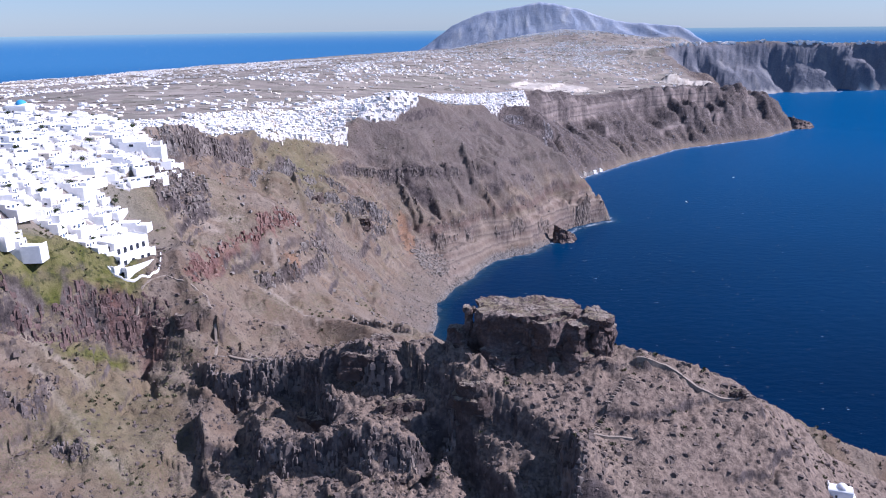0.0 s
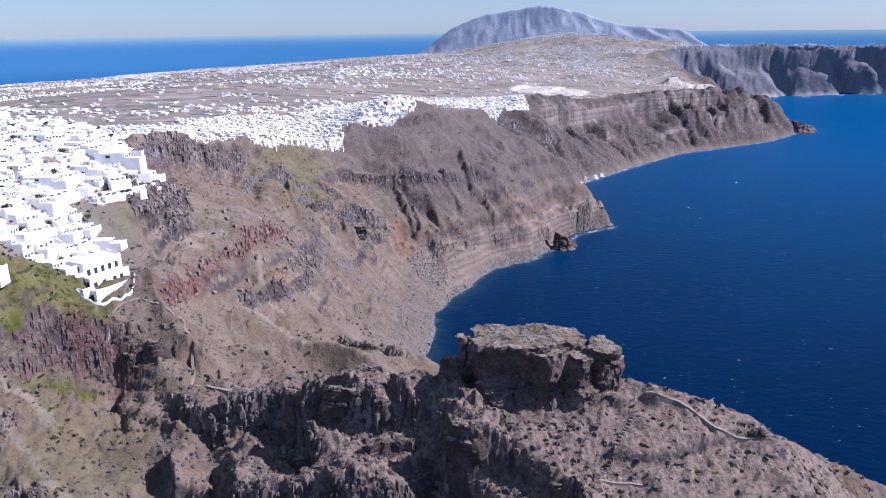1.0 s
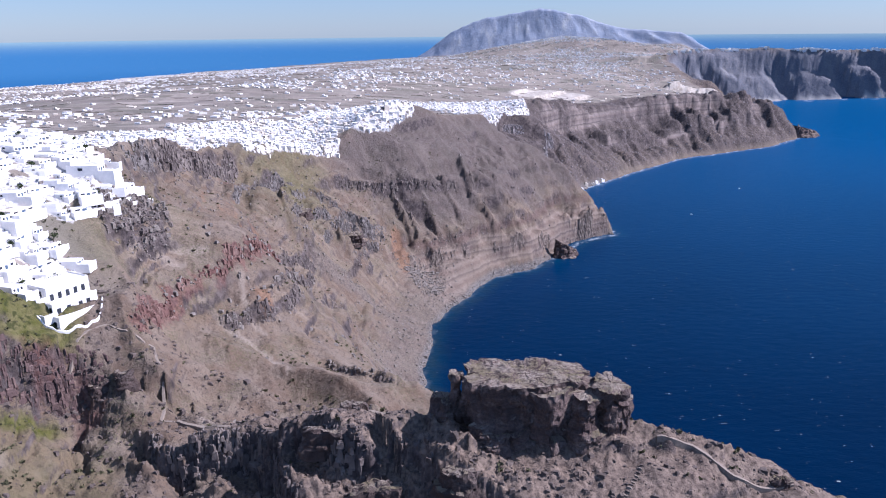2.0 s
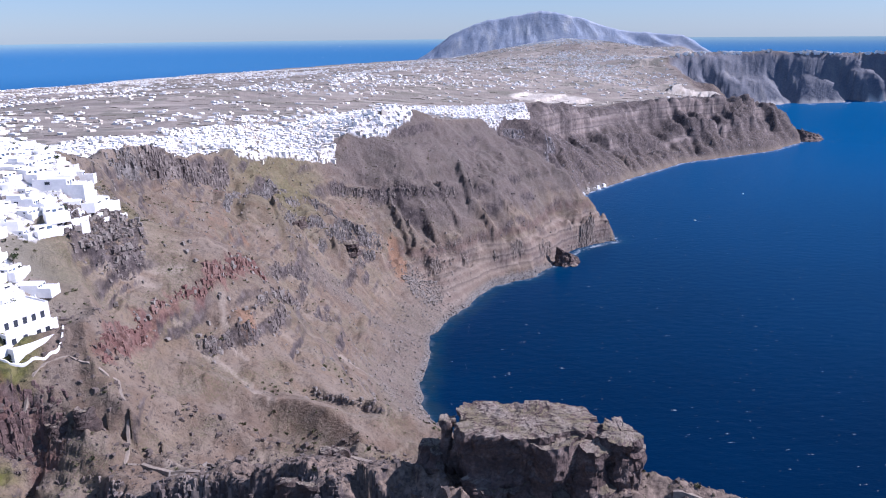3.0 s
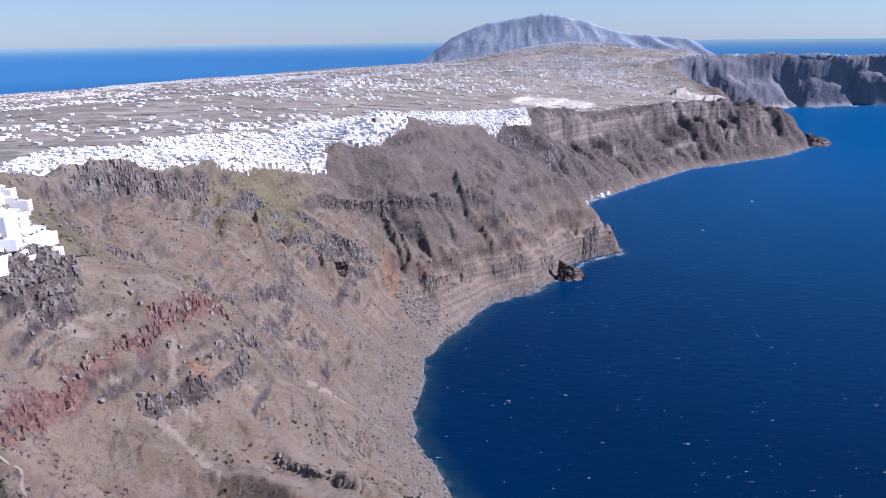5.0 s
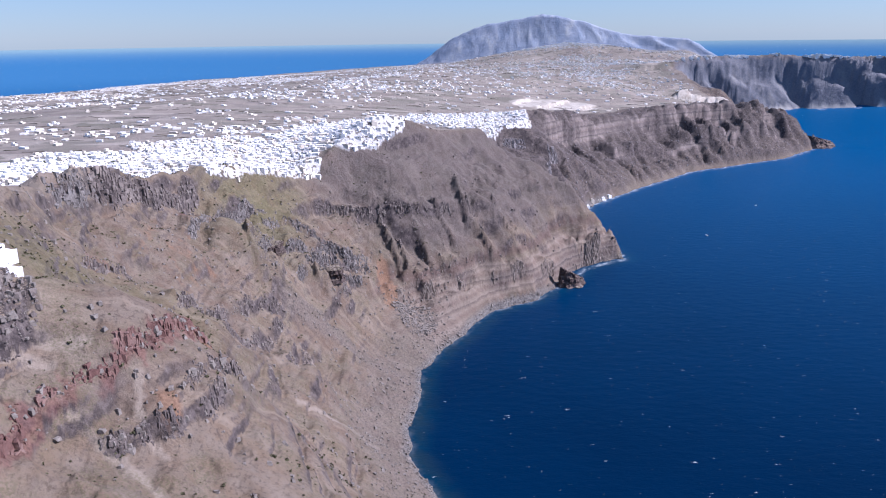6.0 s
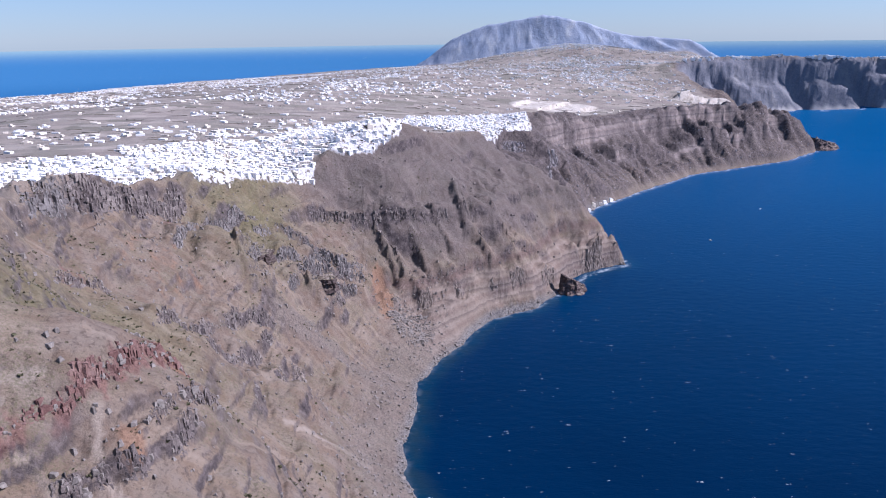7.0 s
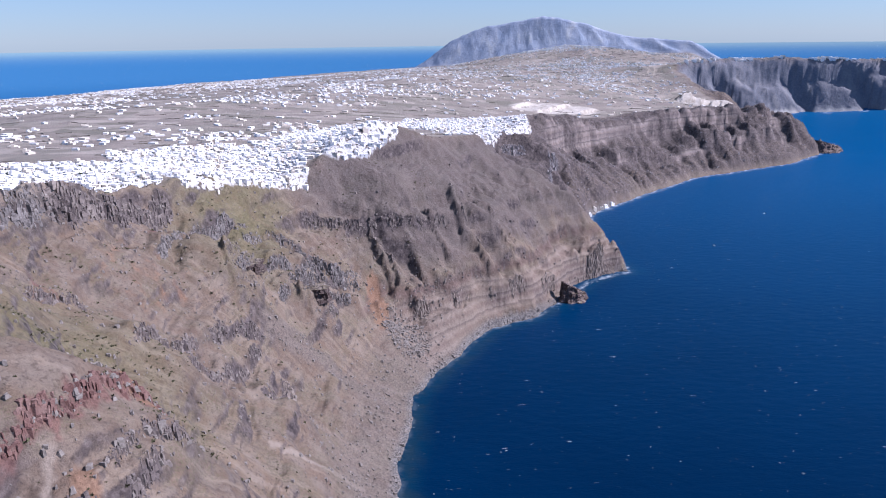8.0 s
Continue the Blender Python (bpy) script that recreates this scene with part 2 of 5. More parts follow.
def land(x, y):
    """Height of the ground and its cover, for arrays of plan places in true metres."""
    wx, wy = x + 9 * fbm(x / 60, y / 60, 3, 40), y + 9 * fbm(x / 60, y / 60, 3, 50)
    d, s, (width, rim, steep) = shore_distance(wx, wy)
    v = np.clip(d / width, 0, 1)
    base = rim * (np.interp(v, PROFILE_V, PROFILE_SCREE) * (1 - steep) + np.interp(v, PROFILE_V, PROFILE_STEEP) * steep)
    east, _, _ = nearest(x, y, OUTER)
    plateau = np.minimum(15 + east * 0.062, 245) + 14 * fbm(x / 500, y / 500, 3, 7)
    # the island is narrow behind the far cliffs
    bearing = np.degrees(np.arctan2(x, np.maximum(y, 1)))
    plateau = plateau - 150 * smooth(17.0, 20.5, bearing) * smooth(4200, 4900, y)
    past = smooth(0, 900, d - width)
    base = np.where(d > width, rim * (1 - past) + plateau * past, base)
    # the village knoll
    base = base + 16 * bump_at(x, y, -260, 430, 160, 200) + 30 * bump_at(x, y, -350, 570, 170, 190) + 8 * bump_at(x, y, -120, 1400, 120, 160)
    for sx_, sy_, up, reach in SWELLS:
        base = base + up * np.exp(-((x - sx_) ** 2 + (y - sy_) ** 2) / reach ** 2) * (d > 0)
    base = base - 34 * bump_at(x, y, -85, 385, 62, 38, -8)
    hillside = np.where(d > 0, 1, 0) * smooth(1.12, 0.92, d / width)
    mid = np.sin(np.pi * np.clip(v, 0, 1)) * hillside

    # gullies that run down the slope
    sw = s + 22 * fbm(x / 130, y / 130, 2, 60)
    base = base + mid * (9 * ridged(sw / 120, d / 420, 2, 11) + 3.5 * (1 + 1.5 * smooth(1120, 1260, y)) * ridged(sw / 46, d / 260, 2, 12) * (0.5 + steep))

    far_side = hillside * smooth(1480, 1750, y)
    spurs = ridged(sw / 150, d / 900 + 0.4 * gnoise(sw / 260, d / 260, 15), 3, 13) * smooth(-0.35, 0.35, gnoise(sw / 300, d / 300, 16))
    base = base + far_side * np.sin(np.pi * np.clip(v, 0, 1)) * (62 * spurs - 8)
    base = base + far_side * smooth(0.0, 0.12, v) * smooth(1.02, 0.85, v) * (18 * ridged(sw / 62, d / 300, 2, 17) + 7 * ridged(sw / 24, d / 140, 2, 18)) * smooth(3600, 3200, y)

    # the spur
    e, t, (top,) = nearest(x + 5 * fbm(x / 30, y / 30, 3, 71), y + 5 * fbm(x / 30, y / 30, 3, 72), CREST)
    ridge_y = np.interp(x, CREST[:, 0], CREST[:, 1])
    north = y < ridge_y
    edge = 27 + 40 * smooth(0, 32, x) + 7 * fbm(x / 40, y / 40, 2, 73)
    drop = 0.40 * np.minimum(e, edge) + (6 + 9 * smooth(-20, 20, x)) * smooth(0, 8, e - edge) * smooth(190, 110, x) + (0.50 + 0.12 * smooth(-20, 20, x)) * np.maximum(e - edge, 0)
    spur = np.where(north, top - drop, top - 1.02 * e)
    spur = np.where(x < -150, -50, spur)
    on_spur = smooth(-6, 10, spur - base)
    base = np.where(spur > base, spur, base)
    base = base + 3 * fbm(x / 38, y / 45, 3, 75) * smooth(240, 60, e) * (y < 420)

    # ledges of lava and tuff
    q = base + 0.022 * s + 9 * fbm(x / 170, y / 170, 2, 21)
    lift, cliff = terrace(q, 30, x, y, 22)
    strength = np.clip(hillside * smooth(0.04, 0.2, v) + on_spur * 0.8, 0, 1)
    strength = strength * (0.30 + 0.45 * smooth(600, 1000, y))
    z = base + lift * strength
    cliff = 0.10 * cliff * strength
    lift2, cliff2 = terrace(q + 7 * gnoise(x / 40, y / 40, 23), 12.5, x + 300, y, 24)
    z = z + 0.75 * lift2 * strength
    cliff = np.maximum(cliff, 0.10 * cliff2 * strength)

    # cliffs with a line of their own
    red_line, pale = np.zeros(x.shape), np.zeros(x.shape)
    for k, (tall, reach, line) in enumerate(LEDGES):
        px, py = np.array(line).T
        box = (x > px.min() - 2 * reach) & (x < px.max() + 2 * reach) & (y > py.min() - 2 * reach) & (y < py.max() + 2 * reach)
        if not box.any():
            continue
        bx, by = x[box], y[box]
        ends = smooth(0, 0.8 * reach, np.hypot(bx - px[0], by - py[0])) * smooth(0, 0.8 * reach, np.hypot(bx - px[-1], by - py[-1]))
        size = reach / 24
        far_off = ledge(bx, by, line) + size * (min(5.5, 14 / size) * fbm(bx / (22 * size), by / (22 * size), 4, 100 + k, 0.6) + 1.6 * fbm(bx / (6 * size), by / (6 * size), 3, 130 + k, 0.6))
        if k in (19, 20):
            far_off = far_off + 11 * ridged(sw[box] / 34, np.zeros(bx.shape), 3, 250 + k)
        broken = 0.45 + 0.75 * smooth(-0.35, 0.25, gnoise(bx / (38 * size), by / (38 * size), 160 + k))
        beds = 2.6 * size * (1 + 0.6 * gnoise(bx / (30 * size), by / (30 * size), 220 + k))
        main = 0.5 if size < 2 else 0.76
        step = (main * smooth(-0.8 * size, 0.8 * size, far_off) + (0.8 - main) * smooth(-1 * size, 1 * size, far_off - beds) + 0.2 * smooth(-1 * size, 1 * size, far_off + 1.4 * beds) - 0.5) * smooth(reach, 0, np.abs(far_off)) * ends * broken
        if 38 <= k <= 41:
            step = 1.7 * np.minimum(step, 0) * smooth(1.0, 0.8, v[box])
        z[box] += tall * step
        wall = 0.6 * smooth((6.0 if k == 1 else 2.4) * size, 0.7 * size, np.abs(far_off)) * ends * np.minimum(broken, 1)
        cliff[box] = np.maximum(cliff[box], wall)
        if k in (19, 20):
            cliff[box] -= 0.8 * wall
            pale[box] = np.maximum(pale[box], smooth(4 * size, 1.2 * size, np.abs(far_off)) * ends * smooth(-0.5, 0.2, gnoise(bx / 120, by / 120, 240 + k)))
        if k == 0:
            red_line[box] = ends * smooth(9, 0, np.abs(far_off + 1.5) + 9 * np.abs(gnoise(bx / 14, by / 14, 190)))

    # banded cliffs of tuff close over the water, and the dark crags along the rim
    banks = np.maximum(smooth(0.35, 0.9, steep), 0.9 * smooth(1060, 1130, y) * smooth(160, 90, x))
    tuff = banks * smooth(0.02, 0.06, v) * smooth(66, 56, z + 8 * fbm(x / 60, y / 60, 2, 33)) * (y > 1000) * smooth(1620, 1520, y)
    band, _ = terrace(z + 0.02 * s, 11, x, y, 31)
    z = z + 0.8 * band * tuff + tuff * 0.5 * ridged(sw / 13, d / 90, 2, 32)
    knob = np.clip(1.4 * bump_at(x, y, -171, 466, 17, 30, -10) + 0.9 * fbm(x / 14, y / 14, 4, 37, 0.6) - 0.35, 0, 1) * (bump_at(x, y, -171, 466, 20, 34, -10) > 0)
    z = z + 7 * smooth(0, 0.5, knob) * (0.7 + 0.5 * ridged(x / 9, y / 9, 2, 35))
    buttress = bump_at(x, y, -118, 1045, 26, 34) + bump_at(x, y, -185, 985, 22, 60, 20)
    z = z + 12 * smooth(0, 0.4, buttress) * (0.6 + 0.5 * ridged(x / 12, y / 12, 2, 36))

    # small broken ledges in patches, and rubbly knolls on the spur
    crag = hillside * smooth(-0.30, 0.2, fbm(x / 85, y / 85, 3, 301)) * smooth(0.12, 0.3, v)
    near_spur = on_spur * (y < 420) * smooth(-130, -90, x) * (0.25 + 0.75 * smooth(75, 40, x)) * (0.15 + 0.85 * smooth(4, 15, e))
    crag = np.clip(np.maximum(crag, np.maximum(0.55 * near_spur, 0.5 * hillside * smooth(1480, 1750, y))), 0, 1)
    small, _ = terrace(z + 3.0 * fbm(x / 13, y / 13, 3, 302, 0.6), 5.5, x + 70, y, 303)
    z = z + 1.6 * crag * small + crag * 2.3 * ridged(x / 11, y / 11, 3, 304) * smooth(-0.2, 0.4, gnoise(x / 31, y / 31, 305))
    z = z + near_spur * (1.5 * fbm(x / 7, y / 7, 3, 306, 0.6) + 0.9 * np.abs(gnoise(x / 3.1, y / 3.1, 307)))

    # roughness
    rough = np.clip(hillside + on_spur + 0.05, 0, 1)
    z = z + rough * (2.9 * fbm(x / 26, y / 26, 4, 81, 0.6) + cliff * 0.5 * ridged(sw / 9, d / 60, 2, 82) + cliff * 1.3 * fbm(x / 6, y / 6, 3, 83, 0.6))
    z = z + rough * 0.5 * fbm(x / 4.2, y / 4.2, 2, 84)

    # quarry terraces and the far mountain
    quarry = np.clip(bump_at(x, y, 380, 2600, 170, 120, 25) * smooth(1.1, 1.3, d / width) + bump_at(x, y, 1040, 3100, 150, 50, 0), 0, 1)
    steps = np.round(z / 11 + 0.3 * fbm(x / 90, y / 90, 2, 44)) * 11
    z = z + (steps - z) * smooth(0.05, 0.4, quarry)
    crest = np.interp(x, PEAK[:, 0], PEAK[:, 1])
    fall = np.clip(1 - np.abs(y - PEAK_Y) / 1500, 0, 1) ** 1.15
    ribs = ridged(x / 260 + 0.3 * gnoise(y / 700, x / 700, 46), y / 1100, 3, 45)
    mount = crest * fall + 55 * ribs * fall * (1 - 0.75 * fall ** 6)
    # limestone of the mountain, with the blue-grey of distance haze painted into it
    lime_haze = smooth(-25, 25, mount - z) * (y > 5000)
    z = np.where(y > 5000, np.maximum(z, mount), z)
    hump = 100 * np.clip(1 - np.hypot((x - 900) / 900, (y - 5600) / 1300), 0, 1)
    z = z + hump

    # the same painted haze, thinner, tints the far caldera cliffs
    lime_haze = np.maximum(lime_haze, 0.38 * smooth(3500, 4000, y) * smooth(1.05, 0.9, d / width))
    cliff = np.maximum(cliff, far_side * smooth(-0.40, 0.15, spurs + 0.4 * fbm(x / 60, y / 60, 3, 95)) * smooth(0.02, 0.1, v))
    z = np.where(d < 0, np.maximum(-14, d * 0.55), z)
    z = np.where((d > 0) & (east < 260), np.minimum(z, 2 + east * 0.08), z)

    # cover
    red = np.clip(red_line + 0.5 * bump_at(x, y, -250, 724, 11, 26, 25) + 0.5 * bump_at(x, y, -257, 946, 9, 24, -15) + 0.5 * bump_at(x, y, -158, 345, 22, 9), 0, 1)
    ochre = np.clip(0.8 * bump_at(x, y, -105, 480, 7, 10) + 0.8 * bump_at(x, y, -112, 552, 10, 14) + 1.4 * bump_at(x, y, -60, 1145, 15, 50, 12) + 0.2 * bump_at(x, y, -230, 860, 40, 60), 0, 1)
    ragged = 0.9 * fbm(x / 15, y / 15, 4, 93, 0.6)
    red, ochre = smooth(0.2, 0.6, red + ragged * (red > 0.02)), smooth(0.2, 0.6, ochre + ragged * (ochre > 0.02))
    green = np.clip(2.8 * bump_at(x, y, -190, 347, 34, 44, -30) + 0.42 * bump_at(x, y, -152, 296, 38, 45) + 0.5 * bump_at(x, y, -185, 400, 32, 50)
                    + 0.5 * bump_at(x, y, -215, 1080, 70, 170) + 0.45 * bump_at(x, y, -190, 620, 80, 150), 0, 1)
    field = smooth(0.98, 1.1, d / width) * (1 - lime_haze)
    scree = smooth(0.30, 0.12, v) * hillside * (1 - steep)
    ash = hillside * smooth(1170, 1260, y) * smooth(0.16, 0.34, v + 0.12 * fbm(x / 40, y / 40, 3, 96)) * smooth(3300, 2900, y)
    paved = np.zeros(x.shape)
    for plan in TOWN_PLANS:
        paved = np.maximum(paved, inside(x, y, np.array(plan, float)).astype(float))
    wash = np.zeros(x.shape)
    for half, line in WASHES:
        px, py = np.array(line).T
        box = (x > px.min() - 12) & (x < px.max() + 12) & (y > py.min() - 12) & (y < py.max() + 12)
        if box.any():
            off = nearest(x[box], y[box], np.array(line, float))[0] + 2.4 * fbm(x[box] / 6, y[box] / 6, 3, 310, 0.6)
            wash[box] = np.maximum(wash[box], smooth(half + 1.2, half - 0.8, off))
    tongue = nearest(x, y, np.array(SCREE_TONGUE, float))[0] + 7 * fbm(x / 16, y / 16, 3, 311, 0.6)
    scree = np.maximum(scree, smooth(17, 9, tongue))
    band = smooth(7, 3, np.abs(z - 72 - 8 * fbm(x / 90, y / 90, 2, 315))) * smooth(1070, 1130, y) * smooth(1620, 1520, y) * (v < 0.6)
    green = green * (1 - 0.9 * smooth(0.15, 0.4, cliff))
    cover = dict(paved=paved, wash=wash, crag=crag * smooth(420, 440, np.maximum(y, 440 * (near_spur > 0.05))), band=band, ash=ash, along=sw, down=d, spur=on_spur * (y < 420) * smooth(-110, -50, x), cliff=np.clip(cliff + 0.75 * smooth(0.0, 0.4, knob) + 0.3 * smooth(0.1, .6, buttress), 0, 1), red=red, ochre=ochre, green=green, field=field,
                 scree=scree, tuff=tuff, pale=pale, lime_haze=lime_haze, quarry=smooth(0.05, 0.3, quarry), shore=smooth(12, 2, np.abs(d)) * (z < 12) * (y < 2000), beach=smooth(26, 10, np.abs(d)) * (z < 20) * (y > 3600))
    return z, cover


# ---------------------------------------------------------------- far distance
# The camera sees 5 km at most: what lies past 3 km is drawn in along its bearing, its height shrunk with its distance.
HUB, EYE_Z, NEAR_R, FAR_R = (16.0, 120.0), 402.0, 3000.0, 4780.0


def drawn_in(x, y, z):
    dx, dy = x - HUB[0], y - HUB[1]
    r = np.hypot(dx, dy) + 1e-6
    u = np.linspace(0, 1, 200)
    shown = NEAR_R + (FAR_R - NEAR_R) * u
    true = EYE_Z * shown / (EYE_Z - 352 * u ** 1.6)
    r2 = np.where(r > NEAR_R, np.interp(r, true, shown), r)
    k = r2 / r
    return HUB[0] + dx * k, HUB[1] + dy * k, np.where(r > NEAR_R, EYE_Z + (z - EYE_Z) * k, z)


def ground_z(x, y):
    z, _ = land(np.atleast_1d(np.asarray(x, float)), np.atleast_1d(np.asarray(y, float)))
    return z


# ---------------------------------------------------------------- materials
class Nodes:
    """A short hand for node materials."""

    def __init__(self, name, rough=0.9):
        self.mat = bpy.data.materials.new(name)
        self.mat.use_nodes = True
        self.tree = self.mat.node_tree
        self.bsdf = self.tree.nodes["Principled BSDF"]
        self.bsdf.inputs["Roughness"].default_value = rough
        self.bsdf.inputs["Specular IOR Level"].default_value = 0.25

    def add(self, kind, **inputs):
        n = self.tree.nodes.new(kind)
        for key, value in inputs.items():
            self.feed(n, key.replace("_", " "), value)
        return n

    def feed(self, n, key, value):
        if isinstance(value, bpy.types.NodeSocket):
            self.tree.links.new(value, n.inputs[key])
        else:
            n.inputs[key].default_value = value

    def where(self):
        return self.add("ShaderNodeNewGeometry").outputs["Position"]

    def scaled(self, vector, sx, sy, sz):
        n = self.add("ShaderNodeMapping", Vector=vector)
        n.inputs["Scale"].default_value = (sx, sy, sz)
        return n.outputs[0]

    def noise(self, vector, scale, detail=4.0, roughness=0.55):
        return self.add("ShaderNodeTexNoise", Vector=vector, Scale=scale, Detail=detail, Roughness=roughness).outputs[0]

    def attr(self, name):
        n = self.tree.nodes.new("ShaderNodeAttribute")
        n.attribute_name = name
        return n.outputs["Fac"]

    def ramp(self, fac, *stops):
        n = self.add("ShaderNodeValToRGB", Fac=fac)
        el = n.color_ramp.elements
        while len(el) < len(stops):
            el.new(0.5)
        for e, (p, c) in zip(el, stops):
            e.position = p
            e.color = (*c, 1) if isinstance(c, tuple) else (c, c, c, 1)
        return n.outputs[0]

    def mix(self, fac, a, b, blend="MIX"):
        n = self.tree.nodes.new("ShaderNodeMix")
        n.data_type, n.blend_type = "RGBA", blend
        for i, value in ((0, fac), (6, a), (7, b)):
            if isinstance(value, bpy.types.NodeSocket):
                self.tree.links.new(value, n.inputs[i])
            else:
                n.inputs[i].default_value = (*value, 1) if isinstance(value, tuple) else value
        return n.outputs[2]

    def math(self, op, a, b=0.0, clamp=False):
        n = self.tree.nodes.new("ShaderNodeMath")
        n.operation, n.use_clamp = op, clamp
        for i, value in ((0, a), (1, b)):
            if isinstance(value, bpy.types.NodeSocket):
                self.tree.links.new(value, n.inputs[i])
            else:
                n.inputs[i].default_value = value
        return n.outputs[0]

    def colour(self, value):
        self.feed(self.bsdf, "Base Color", (*value, 1) if isinstance(value, tuple) else value)

    def relief(self, height, strength=0.5, distance=1.0):
        n = self.add("ShaderNodeBump", Height=height, Strength=strength, Distance=distance)
        self.tree.links.new(n.outputs[0], self.bsdf.inputs["Normal"])


def ground_material():
    m = Nodes("hillside", 0.95)
    p = m.where()
    big, mid, fine = m.noise(p, 0.012, 5), m.noise(p, 0.07, 6, 0.62), m.noise(p, 0.5, 5, 0.65)
    earth = m.ramp(big, (0.3, (0.168, 0.114, 0.080)), (0.5, (0.216, 0.152, 0.105)), (0.7, (0.260, 0.190, 0.126)))
    earth = m.mix(m.ramp(mid, (0.40, 0.0), (0.62, 1.0)), earth, (0.258, 0.202, 0.152))
    earth = m.mix(m.ramp(fine, (0.37, 0.6), (0.48, 0.0)), earth, (0.095, 0.069, 0.052))
    # washed streaks down the slope
    fall = m.add("ShaderNodeCombineXYZ", X=m.math("MULTIPLY", m.attr("along"), 0.11), Y=m.math("MULTIPLY", m.attr("down"), 0.012), Z=0.0).outputs[0]
    streak = m.noise(fall, 1.0, 6, 0.65)
    earth = m.mix(m.ramp(streak, (0.52, 0.0), (0.66, 0.6)), earth, (0.370, 0.293, 0.216))
    earth = m.mix(m.ramp(streak, (0.34, 0.6), (0.46, 0.0)), earth, (0.140, 0.102, 0.077))
    earth = m.mix(m.math("MULTIPLY", m.attr("wash"), 0.75), earth, (0.390, 0.318, 0.245))
    # low grey-green scrub
    scrub = m.math("MULTIPLY", m.ramp(m.noise(p, 0.028, 4), (0.45, 0.0), (0.6, 0.6)), m.ramp(m.noise(p, 0.9, 3), (0.45, 0.0), (0.6, 1.0)))
    earth = m.mix(scrub, earth, (0.156, 0.140, 0.073))
    green = m.mix(m.ramp(m.noise(p, 0.12, 5), (0.38, 0.0), (0.62, 1.0)), (0.105, 0.110, 0.020), (0.225, 0.195, 0.085))
    green = m.mix(m.ramp(m.noise(p, 0.3, 5, 0.65), (0.50, 0.0), (0.60, 0.85)), green, (0.050, 0.058, 0.014))
    earth = m.mix(m.math("MULTIPLY", m.attr("green"), m.ramp(mid, (0.25, 0.55), (0.50, 1.0))), earth, green)
    earth = m.mix(m.math("MULTIPLY", m.attr("scree"), 0.6), earth, m.ramp(fine, (0.38, (0.114, 0.095, 0.082)), (0.6, (0.250, 0.205, 0.169))))
    earth = m.mix(m.math("MULTIPLY", m.attr("ash"), 0.62), earth, m.ramp(fine, (0.36, (0.078, 0.066, 0.064)), (0.64, (0.176, 0.150, 0.141))))
    # bare rock: lava dark grey-violet, paler where weathered
    rock = m.ramp(m.noise(m.scaled(p, 1, 1, 0.9), 0.16, 6, 0.7), (0.34, (0.032, 0.026, 0.027)), (0.50, (0.100, 0.079, 0.074)), (0.62, (0.185, 0.151, 0.136)), (0.76, (0.32, 0.27, 0.235)))
    earth = m.mix(m.math("MULTIPLY", m.attr("spur"), 0.75), earth, m.ramp(fine, (0.36, (0.125, 0.091, 0.073)), (0.62, (0.360, 0.272, 0.208))))
    ragged = m.math("MULTIPLY", m.attr("cliff"), m.ramp(m.noise(m.scaled(p, 1, 1, 2.6), 0.25, 7, 0.75), (0.42, 0.0), (0.58, 1.0)))
    earth = m.mix(m.ramp(ragged, (0.18, 0.0), (0.36, 0.9)), earth, rock)
    steep = m.ramp(m.math("ADD", m.add("ShaderNodeSeparateXYZ", Vector=m.add("ShaderNodeNewGeometry").outputs["Normal"]).outputs[2], m.math("MULTIPLY", m.math("SUBTRACT", mid, 0.5), 0.35)), (0.28, 0.9), (0.44, 0.0))
    earth = m.mix(steep, earth, rock)
    tilt = m.add("ShaderNodeSeparateXYZ", Vector=m.add("ShaderNodeNewGeometry").outputs["Normal"]).outputs[2]
    earth = m.mix(m.math("MULTIPLY", m.attr("crag"), m.ramp(m.math("ADD", tilt, m.math("MULTIPLY", m.math("SUBTRACT", fine, 0.5), 0.3)), (0.46, 0.9), (0.64, 0.0))), earth, rock)
    earth = m.mix(m.math("MULTIPLY", m.attr("band"), 0.7), earth, m.ramp(mid, (0.35, (0.095, 0.062, 0.053)), (0.65, (0.215, 0.140, 0.112))))
    # pale banded tuff
    lines = m.ramp(m.math("FRACT", m.math("MULTIPLY", m.math("ADD", m.add("ShaderNodeSeparateXYZ", Vector=p).outputs[2], m.math("MULTIPLY", mid, 7.0)), 0.055)),
                   (0.0, (0.235, 0.165, 0.130)), (0.25, (0.36, 0.285, 0.225)), (0.50, (0.170, 0.125, 0.105)), (0.60, (0.37, 0.30, 0.24)), (0.9, (0.255, 0.185, 0.145)))
    earth = m.mix(m.math("MULTIPLY", m.attr("tuff"), 0.6), earth, lines)
    beds = m.ramp(m.math("FRACT", m.math("MULTIPLY", m.math("ADD", m.add("ShaderNodeSeparateXYZ", Vector=p).outputs[2], m.math("MULTIPLY", mid, 9.0)), 0.035)),
                  (0.0, (0.30, 0.235, 0.200)), (0.35, (0.38, 0.315, 0.270)), (0.55, (0.17, 0.135, 0.122)), (0.62, (0.35, 0.29, 0.25)), (0.95, (0.24, 0.19, 0.17)))
    earth = m.mix(m.math("MULTIPLY", m.attr("pale"), m.ramp(m.noise(p, 0.03, 5), (0.35, 0.35), (0.6, 0.95))), earth, beds)
    red = m.ramp(fine, (0.35, (0.115, 0.050, 0.041)), (0.6, (0.260, 0.132, 0.105)))
    earth = m.mix(m.math("MULTIPLY", m.attr("red"), 0.7), earth, red)
    ochre = m.ramp(fine, (0.35, (0.21, 0.12, 0.068)), (0.65, (0.36, 0.21, 0.128)))
    earth = m.mix(m.math("MULTIPLY", m.attr("ochre"), 0.8), earth, ochre)
